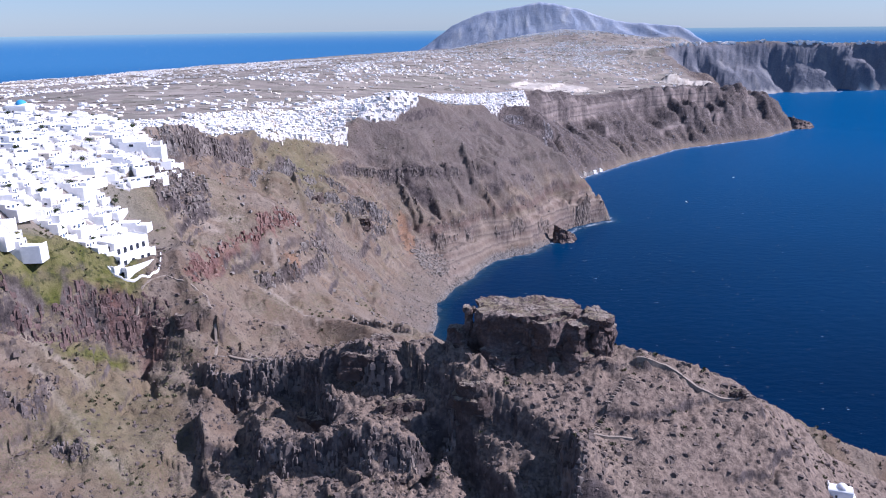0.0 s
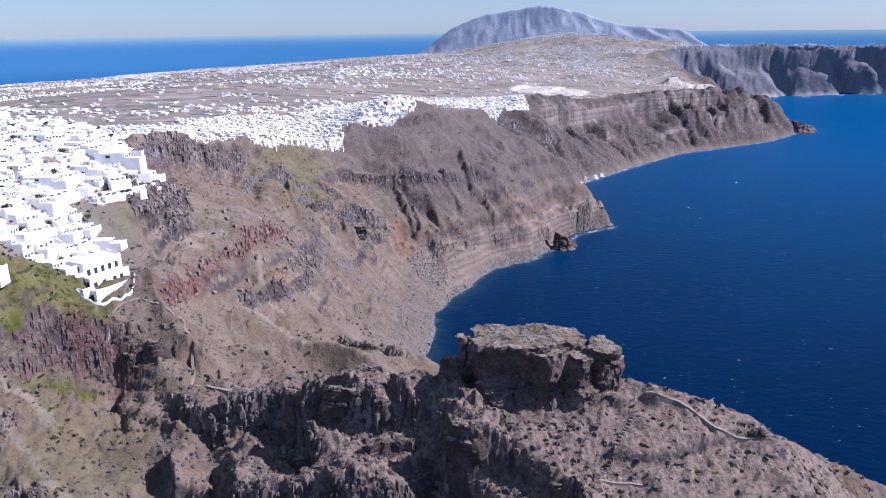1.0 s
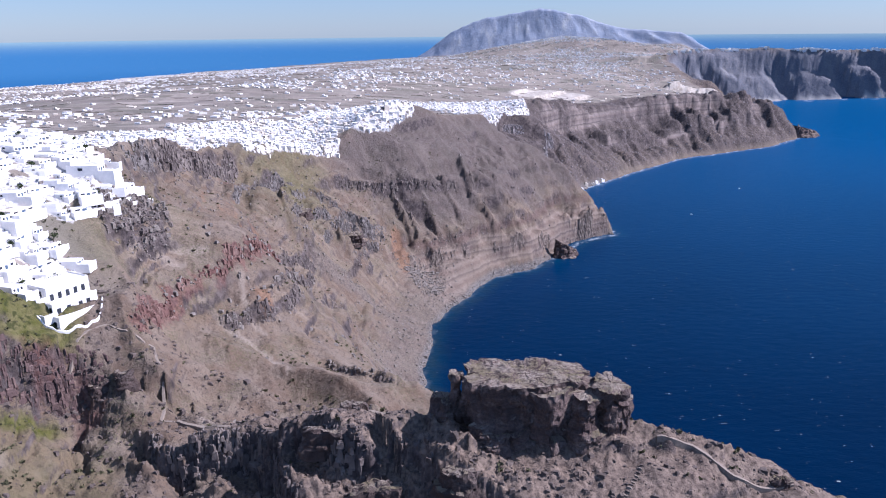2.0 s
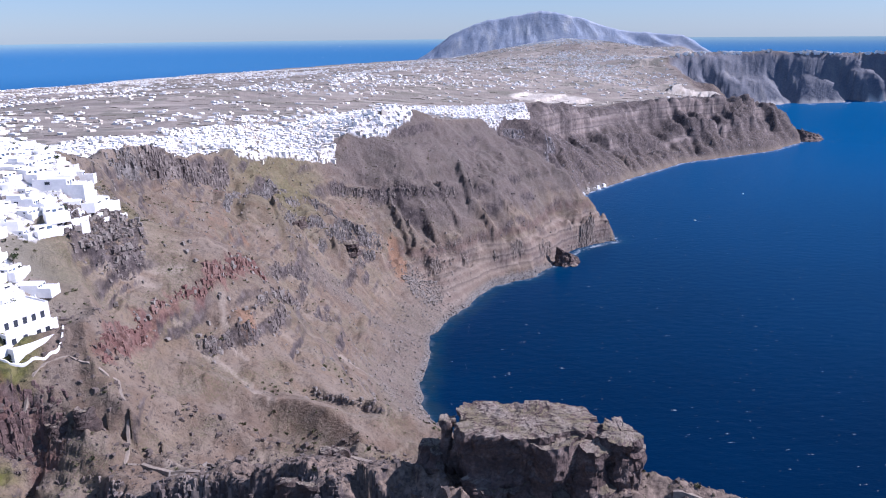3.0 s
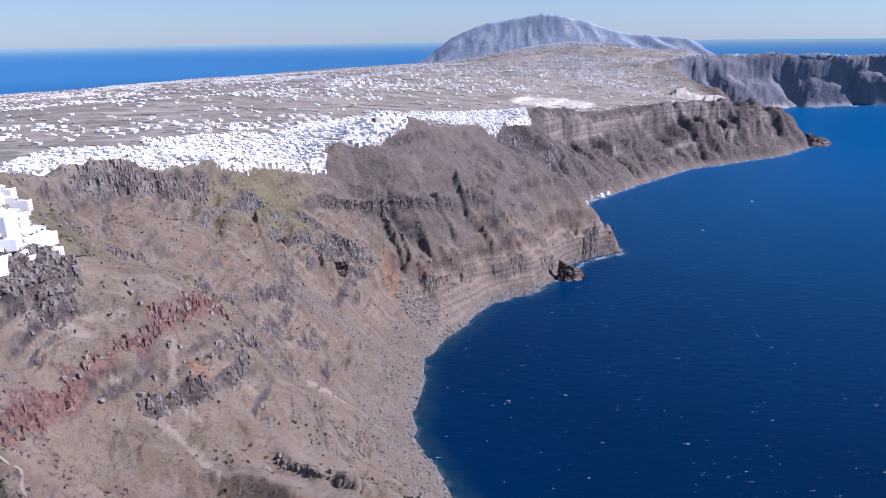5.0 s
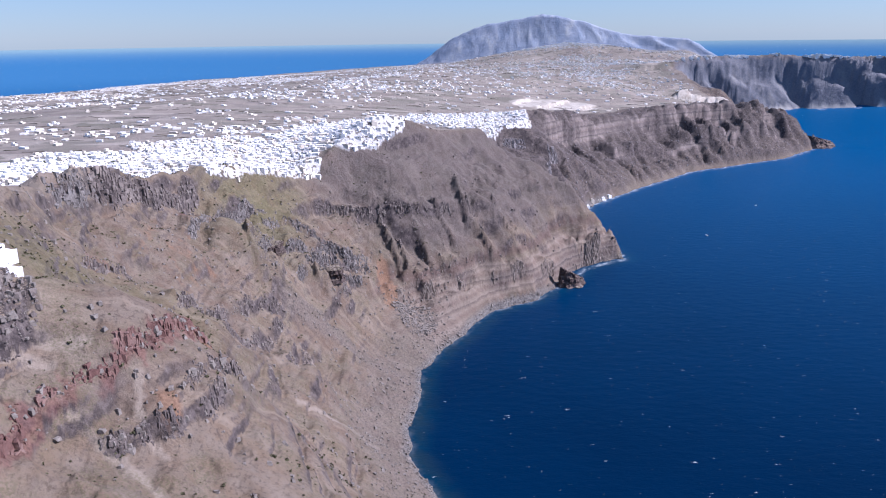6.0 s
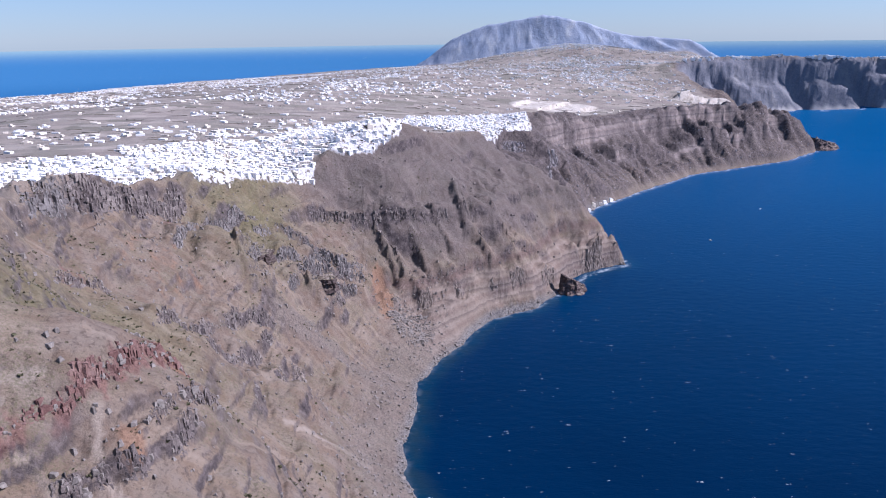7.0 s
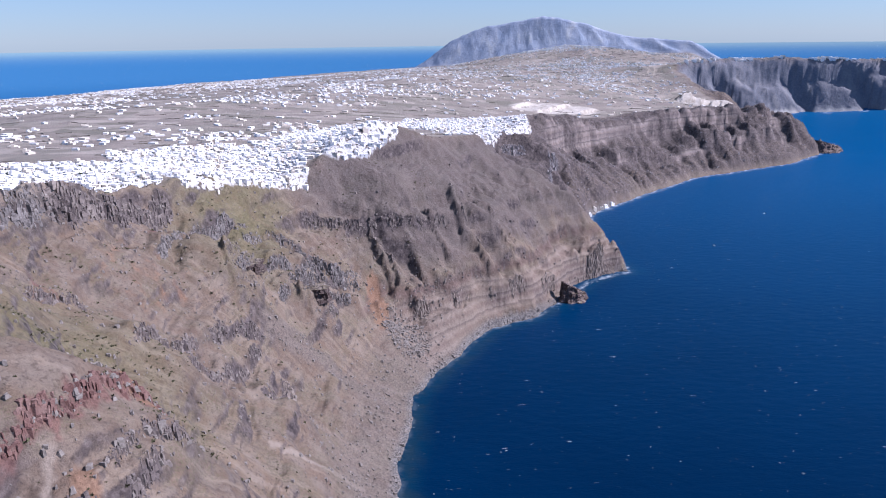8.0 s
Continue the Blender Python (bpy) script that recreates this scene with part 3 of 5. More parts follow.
    earth = m.mix(1.0, earth, (0.665, 0.66, 0.675), "MULTIPLY")
    # fields behind walls on the plateau
    cells = m.add("ShaderNodeTexVoronoi", Vector=m.scaled(p, 0.8, 1.4, 1), Scale=0.016)
    cells.distance = "CHEBYCHEV"
    plots = m.ramp(m.add("ShaderNodeSeparateColor", Color=cells.outputs["Color"]).outputs[0],
                   (0.0, (0.185, 0.150, 0.126)), (0.35, (0.262, 0.218, 0.180)), (0.6, (0.155, 0.138, 0.106)), (0.8, (0.315, 0.268, 0.224)), (1.0, (0.230, 0.192, 0.152)))
    plots = m.mix(m.ramp(m.noise(p, 0.02, 6, 0.7), (0.45, 0.0), (0.60, 0.45)), plots, (0.150, 0.132, 0.105))
    earth = m.mix(m.attr("field"), earth, plots)
    earth = m.mix(m.attr("quarry"), earth, m.ramp(m.noise(p, 0.05, 5), (0.35, (0.32, 0.275, 0.225)), (0.65, (0.54, 0.48, 0.41))))
    # blue-grey base colour holds the distance haze over pale limestone
    lime_haze = m.ramp(m.noise(m.scaled(p, 1.0, 0.6, 0.35), 0.020, 6, 0.65), (0.33, (0.185, 0.225, 0.295)), (0.55, (0.280, 0.310, 0.365)), (0.72, (0.40, 0.405, 0.41)))
    earth = m.mix(m.attr("lime_haze"), earth, lime_haze)
    earth = m.mix(m.attr("beach"), earth, (0.50, 0.46, 0.41))
    earth = m.mix(m.attr("shore"), earth, m.ramp(fine, (0.4, (0.055, 0.050, 0.048)), (0.6, (0.20, 0.18, 0.165))))
    lanes = m.math("MULTIPLY", m.attr("paved"), m.ramp(m.noise(p, 0.13, 4), (0.40, 0.0), (0.47, 0.95)))
    earth = m.mix(lanes, earth, m.ramp(fine, (0.35, (0.36, 0.34, 0.32)), (0.6, (0.64, 0.62, 0.60))))
    m.colour(earth)
    m.relief(m.math("ADD", m.math("MULTIPLY", m.noise(p, 0.075, 8, 0.72), 2.2), m.math("MULTIPLY", m.noise(p, 0.9, 5, 0.7), 0.35)), 0.55, 3.0)
    return m.mat


def sea_material():
    m = Nodes("sea_water", 0.32)
    p = m.where()
    deep = m.ramp(m.noise(p, 0.0022, 4), (0.35, (0.0, 0.0088, 0.031)), (0.65, (0.0, 0.0125, 0.042)))
    shallow = m.mix(m.ramp(m.noise(p, 0.03, 4), (0.4, 0.0), (0.6, 1.0)), (0.006, 0.040, 0.060), (0.025, 0.050, 0.045))
    body = m.mix(m.attr("shallow"), deep, shallow)
    flecks = m.math("MULTIPLY", m.ramp(m.noise(m.scaled(p, 0.075, 0.26, 1), 1.0, 4, 0.65), (0.675, 0.0), (0.70, 0.85)), m.ramp(m.noise(p, 0.6, 3), (0.45, 0.0), (0.55, 1.0)))
    # brighter blue with distance, the sky's reflection painted in
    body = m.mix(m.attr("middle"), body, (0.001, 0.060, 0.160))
    # paler and bluer far out: sky reflection and haze put into the base colour
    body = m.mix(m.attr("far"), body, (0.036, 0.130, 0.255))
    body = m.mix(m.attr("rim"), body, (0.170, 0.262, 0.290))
    surf = m.math("MULTIPLY", m.attr("surf"), m.ramp(m.noise(p, 0.05, 6, 0.75), (0.46, 0.0), (0.58, 0.55)))
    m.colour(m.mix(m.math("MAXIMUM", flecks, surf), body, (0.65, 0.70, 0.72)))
    m.bsdf.inputs["IOR"].default_value = 1.33
    m.bsdf.inputs["Specular IOR Level"].default_value = 0.045
    m.relief(m.math("ADD", m.noise(m.scaled(p, 1, 1.8, 1), 0.05, 6, 0.6), m.math("MULTIPLY", m.noise(m.scaled(p, 1, 1.8, 1), 0.3, 4, 0.6), 0.25)), 0.35, 2.2)
    return m.mat


def plain(name, colour, rough=0.8, spread=0.12, scale=0.6, relief=0.0):
    """A painted, plastered or stone surface with stains at two scales and a little change from piece to piece."""
    m = Nodes(name, rough)
    p = m.where()
    one = m.ramp(m.noise(p, scale, 5), (0.3, tuple(c * (1 - spread) for c in colour)), (0.7, tuple(min(1, c * (1 + spread)) for c in colour)))
    two = m.mix(m.ramp(m.noise(p, scale * 9, 3), (0.45, 0.0), (0.7, 0.35)), one, tuple(c * (1 - 2 * spread) for c in colour))
    info = m.add("ShaderNodeObjectInfo").outputs["Random"]
    m.colour(m.mix(m.math("MULTIPLY", info, spread), two, tuple(c * 0.6 for c in colour)))
    if relief:
        m.relief(m.noise(p, scale * 4, 5, 0.65), 0.7, relief)
    return m.mat


MAT_GROUND, MAT_SEA = ground_material(), sea_material()
MAT_WHITE = plain("limewashed_plaster", (0.79, 0.765, 0.735), 0.85, 0.07)
MAT_CREAM = plain("cream_plaster", (0.66, 0.58, 0.48), 0.85, 0.1)
MAT_PANE = plain("dark_window_glass", (0.035, 0.04, 0.05), 0.15, 0.3)
MAT_WOOD = plain("weathered_blue_wood", (0.07, 0.11, 0.16), 0.6, 0.3)
MAT_BLUE = plain("blue_dome_paint", (0.05, 0.30, 0.52), 0.5, 0.12)
MAT_PATH = plain("dusty_path_stone", (0.24, 0.195, 0.155), 0.95, 0.2, 0.8)
MAT_STONE = plain("dark_lava_stone", (0.120, 0.094, 0.081), 0.95, 0.4, 0.7, 0.3)
MAT_PALE = plain("pale_rubble", (0.215, 0.185, 0.160), 0.95, 0.35, 0.7, 0.3)
MAT_LEAF = plain("olive_leaves", (0.045, 0.060, 0.022), 0.8, 0.4, 1.5)
MAT_BARK = plain("grey_bark", (0.12, 0.095, 0.075), 0.9, 0.3, 2.0)
MAT_HEDGE = plain("dry_field_wall", (0.170, 0.148, 0.120), 0.95, 0.4, 0.05)
MAT_SHRUB = plain("dry_scrub_leaves", (0.100, 0.095, 0.050), 0.9, 0.4, 0.8)


def rock_material(name, depth):
    m = Nodes(name, 0.95)
    p = m.where()
    tone = m.ramp(m.noise(m.scaled(p, 1, 1, 1.6), 0.11, 7, 0.7), (0.30, (0.060 * depth, 0.040 * depth, 0.037 * depth)), (0.50, (0.140 * depth, 0.098 * depth, 0.084 * depth)), (0.72, (0.29 * depth, 0.232 * depth, 0.20 * depth)))
    fine = m.noise(p, 0.9, 6, 0.7)
    tone = m.mix(m.ramp(fine, (0.40, 0.7), (0.56, 0.0)), tone, (0.060, 0.046, 0.042))
    up = m.add("ShaderNodeSeparateXYZ", Vector=m.add("ShaderNodeNewGeometry").outputs["Normal"]).outputs[2]
    turf = m.ramp(m.noise(p, 0.13, 5), (0.40, (0.29, 0.240, 0.190)), (0.60, (0.185, 0.152, 0.088)))
    m.colour(m.mix(m.ramp(up, (0.86, 0.0), (0.97, 0.8)), tone, turf))
    m.relief(m.math("ADD", m.noise(p, 0.25, 7, 0.7), m.math("MULTIPLY", fine, 0.3)), 0.9, 2.0)
    return m.mat


def cliff_material(name, dark, mid, pale):
    """Jointed cliff rock that changes from block to block."""
    m = Nodes(name, 0.95)
    p = m.where()
    island = m.add("ShaderNodeNewGeometry").outputs["Random Per Island"]
    tone = m.mix(m.ramp(m.noise(m.scaled(p, 1, 1, 0.5), 0.5, 6, 0.7), (0.35, 0.0), (0.65, 1.0)), dark, mid)
    tone = m.mix(m.ramp(m.noise(p, 0.09, 4), (0.45, 0.0), (0.70, 0.9)), tone, pale)
    m.colour(m.mix(m.math("MULTIPLY", island, 0.55), tone, mid))
    m.relief(m.noise(m.scaled(p, 1, 1, 0.6), 0.8, 6, 0.7), 0.8, 1.0)
    return m.mat


MAT_CLIFFS = (cliff_material("grey_lava_cliff", (0.060, 0.049, 0.047), (0.150, 0.121, 0.109), (0.28, 0.235, 0.20)),
              cliff_material("red_scoria_cliff", (0.080, 0.038, 0.033), (0.170, 0.092, 0.076), (0.26, 0.175, 0.145)),
              cliff_material("far_cliff_rock", (0.105, 0.095, 0.098), (0.225, 0.200, 0.195), (0.36, 0.32, 0.30)),
              cliff_material("pale_tuff_cliff", (0.120, 0.092, 0.076), (0.235, 0.190, 0.158), (0.33, 0.275, 0.225)),
              cliff_material("pale_grey_cliff", (0.075, 0.064, 0.060), (0.170, 0.150, 0.139), (0.28, 0.25, 0.225)),
              cliff_material("purple_lava_cliff", (0.055, 0.036, 0.036), (0.125, 0.080, 0.072), (0.20, 0.135, 0.115)))
MAT_ROCK, MAT_LAVA = rock_material("castle_rock", 0.95), rock_material("dark_lava_outcrop", 0.6)


# ---------------------------------------------------------------- building helpers
def mesh_object(name, verts, faces, material, shade=False):
    data = bpy.data.meshes.new(name)
    data.from_pydata(verts, [], faces)
    data.materials.append(material)
    if shade:
        data.shade_smooth()
    return new(name, data)


def grid_object(name, x, y, z, keep, material, cover=None, rounded=True):
    """A sheet from arrays of places; keep tells which cells stay."""
    rows, cols = x.shape
    index = np.arange(rows * cols).reshape(rows, cols)
    quads = np.stack((index[:-1, :-1], index[:-1, 1:], index[1:, 1:], index[1:, :-1]), -1)[keep]
    used = np.unique(quads)
    remap = np.full(rows * cols, -1)
    remap[used] = np.arange(len(used))
    quads = remap[quads]
    data = bpy.data.meshes.new(name)
    data.vertices.add(len(used))
    data.vertices.foreach_set("co", np.stack((x.ravel()[used], y.ravel()[used], z.ravel()[used]), -1).ravel())
    data.loops.add(quads.size)
    data.loops.foreach_set("vertex_index", quads.ravel().astype(np.int32))
    data.polygons.add(len(quads))
    data.polygons.foreach_set("loop_start", np.arange(0, quads.size, 4, dtype=np.int32))
    data.update(calc_edges=True)
    for key, values in (cover or {}).items():
        data.attributes.new(key, "FLOAT", "POINT").data.foreach_set("value", np.asarray(values, np.float32).ravel()[used])
    data.materials.append(material)
    if rounded:
        data.shade_smooth()
    return new(name, data)


def part(name, bm, material, parent=None, label=""):
    data = bpy.data.meshes.new(name)
    bm.to_mesh(data)
    bm.free()
    data.materials.append(material)
    ob = new(name, data)
    ob.parent = parent
    return tagged(ob, label)


# ---------------------------------------------------------------- ground and sea
def polar(az, r, cx, cy):
    a, rr = np.meshgrid(np.radians(az), r)
    return cx + rr * np.sin(a), cy + rr * np.cos(a)


azimuths = np.concatenate((np.arange(-180, -44, 2.0), np.arange(-44, -36, 0.4), np.arange(-36, 36, 0.09), np.arange(36, 44, 0.4), np.arange(44, 180.1, 2.0)))
radii = [30.0]
while radii[-1] < 10800:
    radii.append(radii[-1] * (1.02 if radii[-1] < 150 else 1.0038 if radii[-1] < 1650 else 1.0034 if radii[-1] < 3100 else 1.009))
gx, gy = polar(azimuths, np.array(radii), 12, -20)
gz, ground_cover = land(gx, gy)
dry = gz > -13.5
cells = dry[:-1, :-1] | dry[1:, :-1] | dry[:-1, 1:] | dry[1:, 1:]
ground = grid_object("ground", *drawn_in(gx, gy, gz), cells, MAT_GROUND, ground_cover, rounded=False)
tagged(ground, "bare brown and grey volcanic caldera slope with lava ledges and fields", "hillside", kind="structure")

sea_az = np.concatenate((np.arange(-180, -40, 4.0), np.arange(-40, 40, 0.25), np.arange(40, 180.1, 4.0)))
sea_r = np.concatenate(([0.5], np.geomspace(60, 3000, 420), np.geomspace(3050, 38500, 90)))
sx, sy = polar(sea_az, sea_r, 16, 120)
sea_d, _, _ = shore_distance(sx + 9 * fbm(sx / 60, sy / 60, 3, 40), sy + 9 * fbm(sx / 60, sy / 60, 3, 50))
off = -sea_d
shallow = smooth(34, 0, off) * 0.4
# middle, far and rim grade the painted reflection and haze by distance
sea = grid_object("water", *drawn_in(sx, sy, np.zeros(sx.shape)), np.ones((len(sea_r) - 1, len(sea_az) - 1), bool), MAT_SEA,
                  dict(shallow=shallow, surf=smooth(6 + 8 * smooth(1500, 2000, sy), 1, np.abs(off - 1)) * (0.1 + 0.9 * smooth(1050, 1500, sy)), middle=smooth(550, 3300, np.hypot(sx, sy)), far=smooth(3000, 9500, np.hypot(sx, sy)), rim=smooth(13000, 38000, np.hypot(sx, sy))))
tagged(sea, "deep blue open sea with small wind waves", "sea", kind="structure")


# ---------------------------------------------------------------- rocks
def broken(p, size):
    """Block-wise offset: each cell of the rock stands a little in or out."""
    q = Vector((p.x / size, p.y / size, p.z / (size * 0.8))) + 0.35 * noise.noise_vector(p / (size * 1.7))
    return noise.cell(q) - 0.5


def rock_block(bm, cx, cy, base, top, rx, ry, turn, seed, around=150, levels=34, square=3.4, rough=1.0, taper=0.12, tip=0.0):
    """A blocky crag: an upright, fractured wall round a nearly level top. tip: how much higher one end of the top lies."""
    rows = []
    c, s = math.cos(radians(turn)), math.sin(radians(turn))
    caps = max(8, around // 9)
    for j in range(levels + caps):
        h, inset = (j / (levels - 1), 0.0) if j < levels else (1.0, (j - levels + 1) / (caps + 1))
        ring = []
        for i in range(around):
            a = 2 * math.pi * i / around
            ca, sa = math.cos(a), math.sin(a)
            q = (abs(ca) ** square + abs(sa) ** square) ** (-1 / square)
            p3 = Vector((q * ca * rx, q * sa * ry, h * (top - base) + seed * 9))
            lump = 2.6 * noise.fractal(p3 / 13, 0.9, 2.0, 4) + 1.9 * broken(p3, 8.5) + 0.5 * broken(p3 + Vector((9, 4, 2)), 3.0)
            lump *= rough * min(1, min(rx, ry) / 9 + 0.25)
            foot = taper * min(rx, ry) * (1 - h) ** 1.5
            edge = -1.4 * max(0, h - 0.9) / 0.1 * rough * abs(noise.noise(p3 / 4))
            grow = 1 + (lump + foot + edge) / math.hypot(q * ca * rx, q * sa * ry)
            k = q * grow * (1 - inset)
            x, y = k * rx * ca, k * ry * sa
            flat = Vector((x, y, seed * 9))
            high = 1.3 * noise.fractal(flat / 8, 0.8, 2.0, 5) + 0.2 * broken(flat, 5.0) + tip * x / rx
            z = base + (top - base) * h + rough * high * max(0, h - 0.6) / 0.4 + rough * 0.7 * noise.noise(p3 / 3) * (h < 0.95)
            ring.append(bm.verts.new((cx + x * c - y * s, cy + x * s + y * c, z)))
        rows.append(ring)
    for lower, upper in zip(rows[:-1], rows[1:]):
        for i in range(around):
            k = (i + 1) % around
            bm.faces.new((lower[i], lower[k], upper[k], upper[i]))
    bm.faces.new(rows[-1])


def castle_rock():
    bm = bmesh.new()
    rock_block(bm, 37, 303, 238, 280, 23.5, 12.5, 2, 3.1, 260, 60, tip=-0.6)
    ob = tagged(part("rock_outcrop", bm, MAT_ROCK), "steep-sided reddish lava crag with a flat turfed top on the spur", "rock")
    for k, row in enumerate(((68, 298, 240, 278, 7.5, 8.5, 8, 7.7, 120, 44, 2.6, 1.0, 0.1), (11.5, 305, 244, 278.5, 2.6, 3.4, 0, 12.3, 50, 34, 3.0, 1.0, 0.3),
                             (8, 305, 238, 268, 6.5, 7.0, 20, 15.9, 80, 30, 2.6, 1.2, 0.2), (44, 298, 240, 278, 10.5, 10, 45, 21.4, 120, 40, 3.4, 0.9, 0.25),
                             (59, 297, 240, 276, 10, 8.5, 42, 26.2, 110, 40, 3.2, 0.9, 0.25), (30, 291, 240, 262, 10, 6, 6, 29.0, 100, 26, 2.4, 1.3, 0.3))):
        bm = bmesh.new()
        rock_block(bm, *row)
        part("buttress", bm, MAT_ROCK, ob)
    return ob


castle_rock()


def outcrop(x, y, rx, ry, rise, turn, seed, label="dark jagged lava outcrop breaking through the slope"):
    z = float(ground_z(x, y)[0])
    bm = bmesh.new()
    rock_block(bm, x, y, z - 9, z + rise, rx, ry, turn, seed, 64, 22, 2.4, 1.2, 0.25, 0.5)
    return tagged(part("rock_outcrop", bm, MAT_LAVA), label, "rock", "lava outcrops on the slope")


OUTCROPS = (   # x, y, half sizes, rise, turn
    (-146, 353, 6, 4, 5, 10), (-137, 354, 5, 4, 4, -8),
    (-18, 285, 11, 5, 3, 5), (-60, 296, 9, 5, 3, -12), (-38, 301, 9, 4, 3, 0), (12, 277, 8, 5, 3, -30), (-48, 324, 5, 3, 3, 15),
    (-30, 318, 6, 3, 2.5, 0), (-118, 1045, 13, 15, 8, 10), (126, 281, 4, 3, 2.5, 0), (-176, 990, 8, 18, 4, -20),
)
for k, (x, y, rx, ry, rise, turn) in enumerate(OUTCROPS):
    outcrop(x, y, rx, ry, rise, turn, 40 + 2.3 * k)


def sea_stack(cx, cy, top, rx, ry, turn, seed, label):
    bm = bmesh.new()
    rock_block(bm, cx, cy, -5, top, rx, ry, turn, seed, 90, 24, 2.1, 1.5, 0.7, -0.3 * top)
    return tagged(part("sea_rock", bm, MAT_ROCK), label, "rock")


sea_stack(230, 1340, 23, 19, 12, 20, 31.0, "dark rock standing in the water below banded cliffs")
sea_stack(220, 1342, 9, 9, 8, 0, 33.0, "low dark rock joined to the shore by boulders")
sea_stack(1366, 2822, 30, 52, 30, 20, 35.0, "dark craggy islet rock off the far cape")


def scattered_rocks(name, label, xs, ys, sizes, material, seed, sink=0.3, category="rocks", flat=0.7):
    """Angular stones lying on the ground, each a bent eight-cornered block."""
    rng = np.random.default_rng(seed)
    n = len(xs)
    zs, _ = land(xs, ys)
    corners = np.array([(a, b, c) for c in (-1, 1) for b in (-1, 1) for a in (-1, 1)], float)
    co = corners[None] * (1 + rng.uniform(-0.45, 0.3, (n, 8, 3)))
    co[:, 4:, :2] *= rng.uniform(0.45, 0.95, (n, 1, 1))
    co *= sizes[:, None, None] * 0.5 * rng.uniform(0.6, 1.3, (n, 1, 3)) * np.array((1, 1, flat))
    a = rng.uniform(0, 2 * np.pi, n)[:, None]
    x, y = co[..., 0] * np.cos(a) - co[..., 1] * np.sin(a), co[..., 0] * np.sin(a) + co[..., 1] * np.cos(a)
    verts = np.stack((x + xs[:, None], y + ys[:, None], co[..., 2] + (zs + sizes * (0.5 * flat - sink))[:, None]), -1).reshape(-1, 3)
    quad = np.array(((0, 2, 3, 1), (4, 5, 7, 6), (0, 1, 5, 4), (1, 3, 7, 5), (3, 2, 6, 7), (2, 0, 4, 6)))
    faces = (quad[None] + 8 * np.arange(n)[:, None, None]).reshape(-1, 4)
    vx, vy, vz = drawn_in(verts[:, 0], verts[:, 1], verts[:, 2])
    ob = mesh_object(name, np.stack((vx, vy, vz), -1).tolist(), faces.tolist(), material)
    return tagged(ob, label, category, kind="stuff")


def picked(rng, n, x0, x1, y0, y1, chance):
    """Plan places in a stretch, kept with a chance that follows the ground."""
    xs, ys = rng.uniform(x0, x1, n), rng.uniform(y0, y1, n)
    z, cover = land(xs, ys)
    keep = (rng.uniform(0, 1, n) < chance(xs, ys, z, cover)) & (z > 0.3)
    return xs[keep], ys[keep]


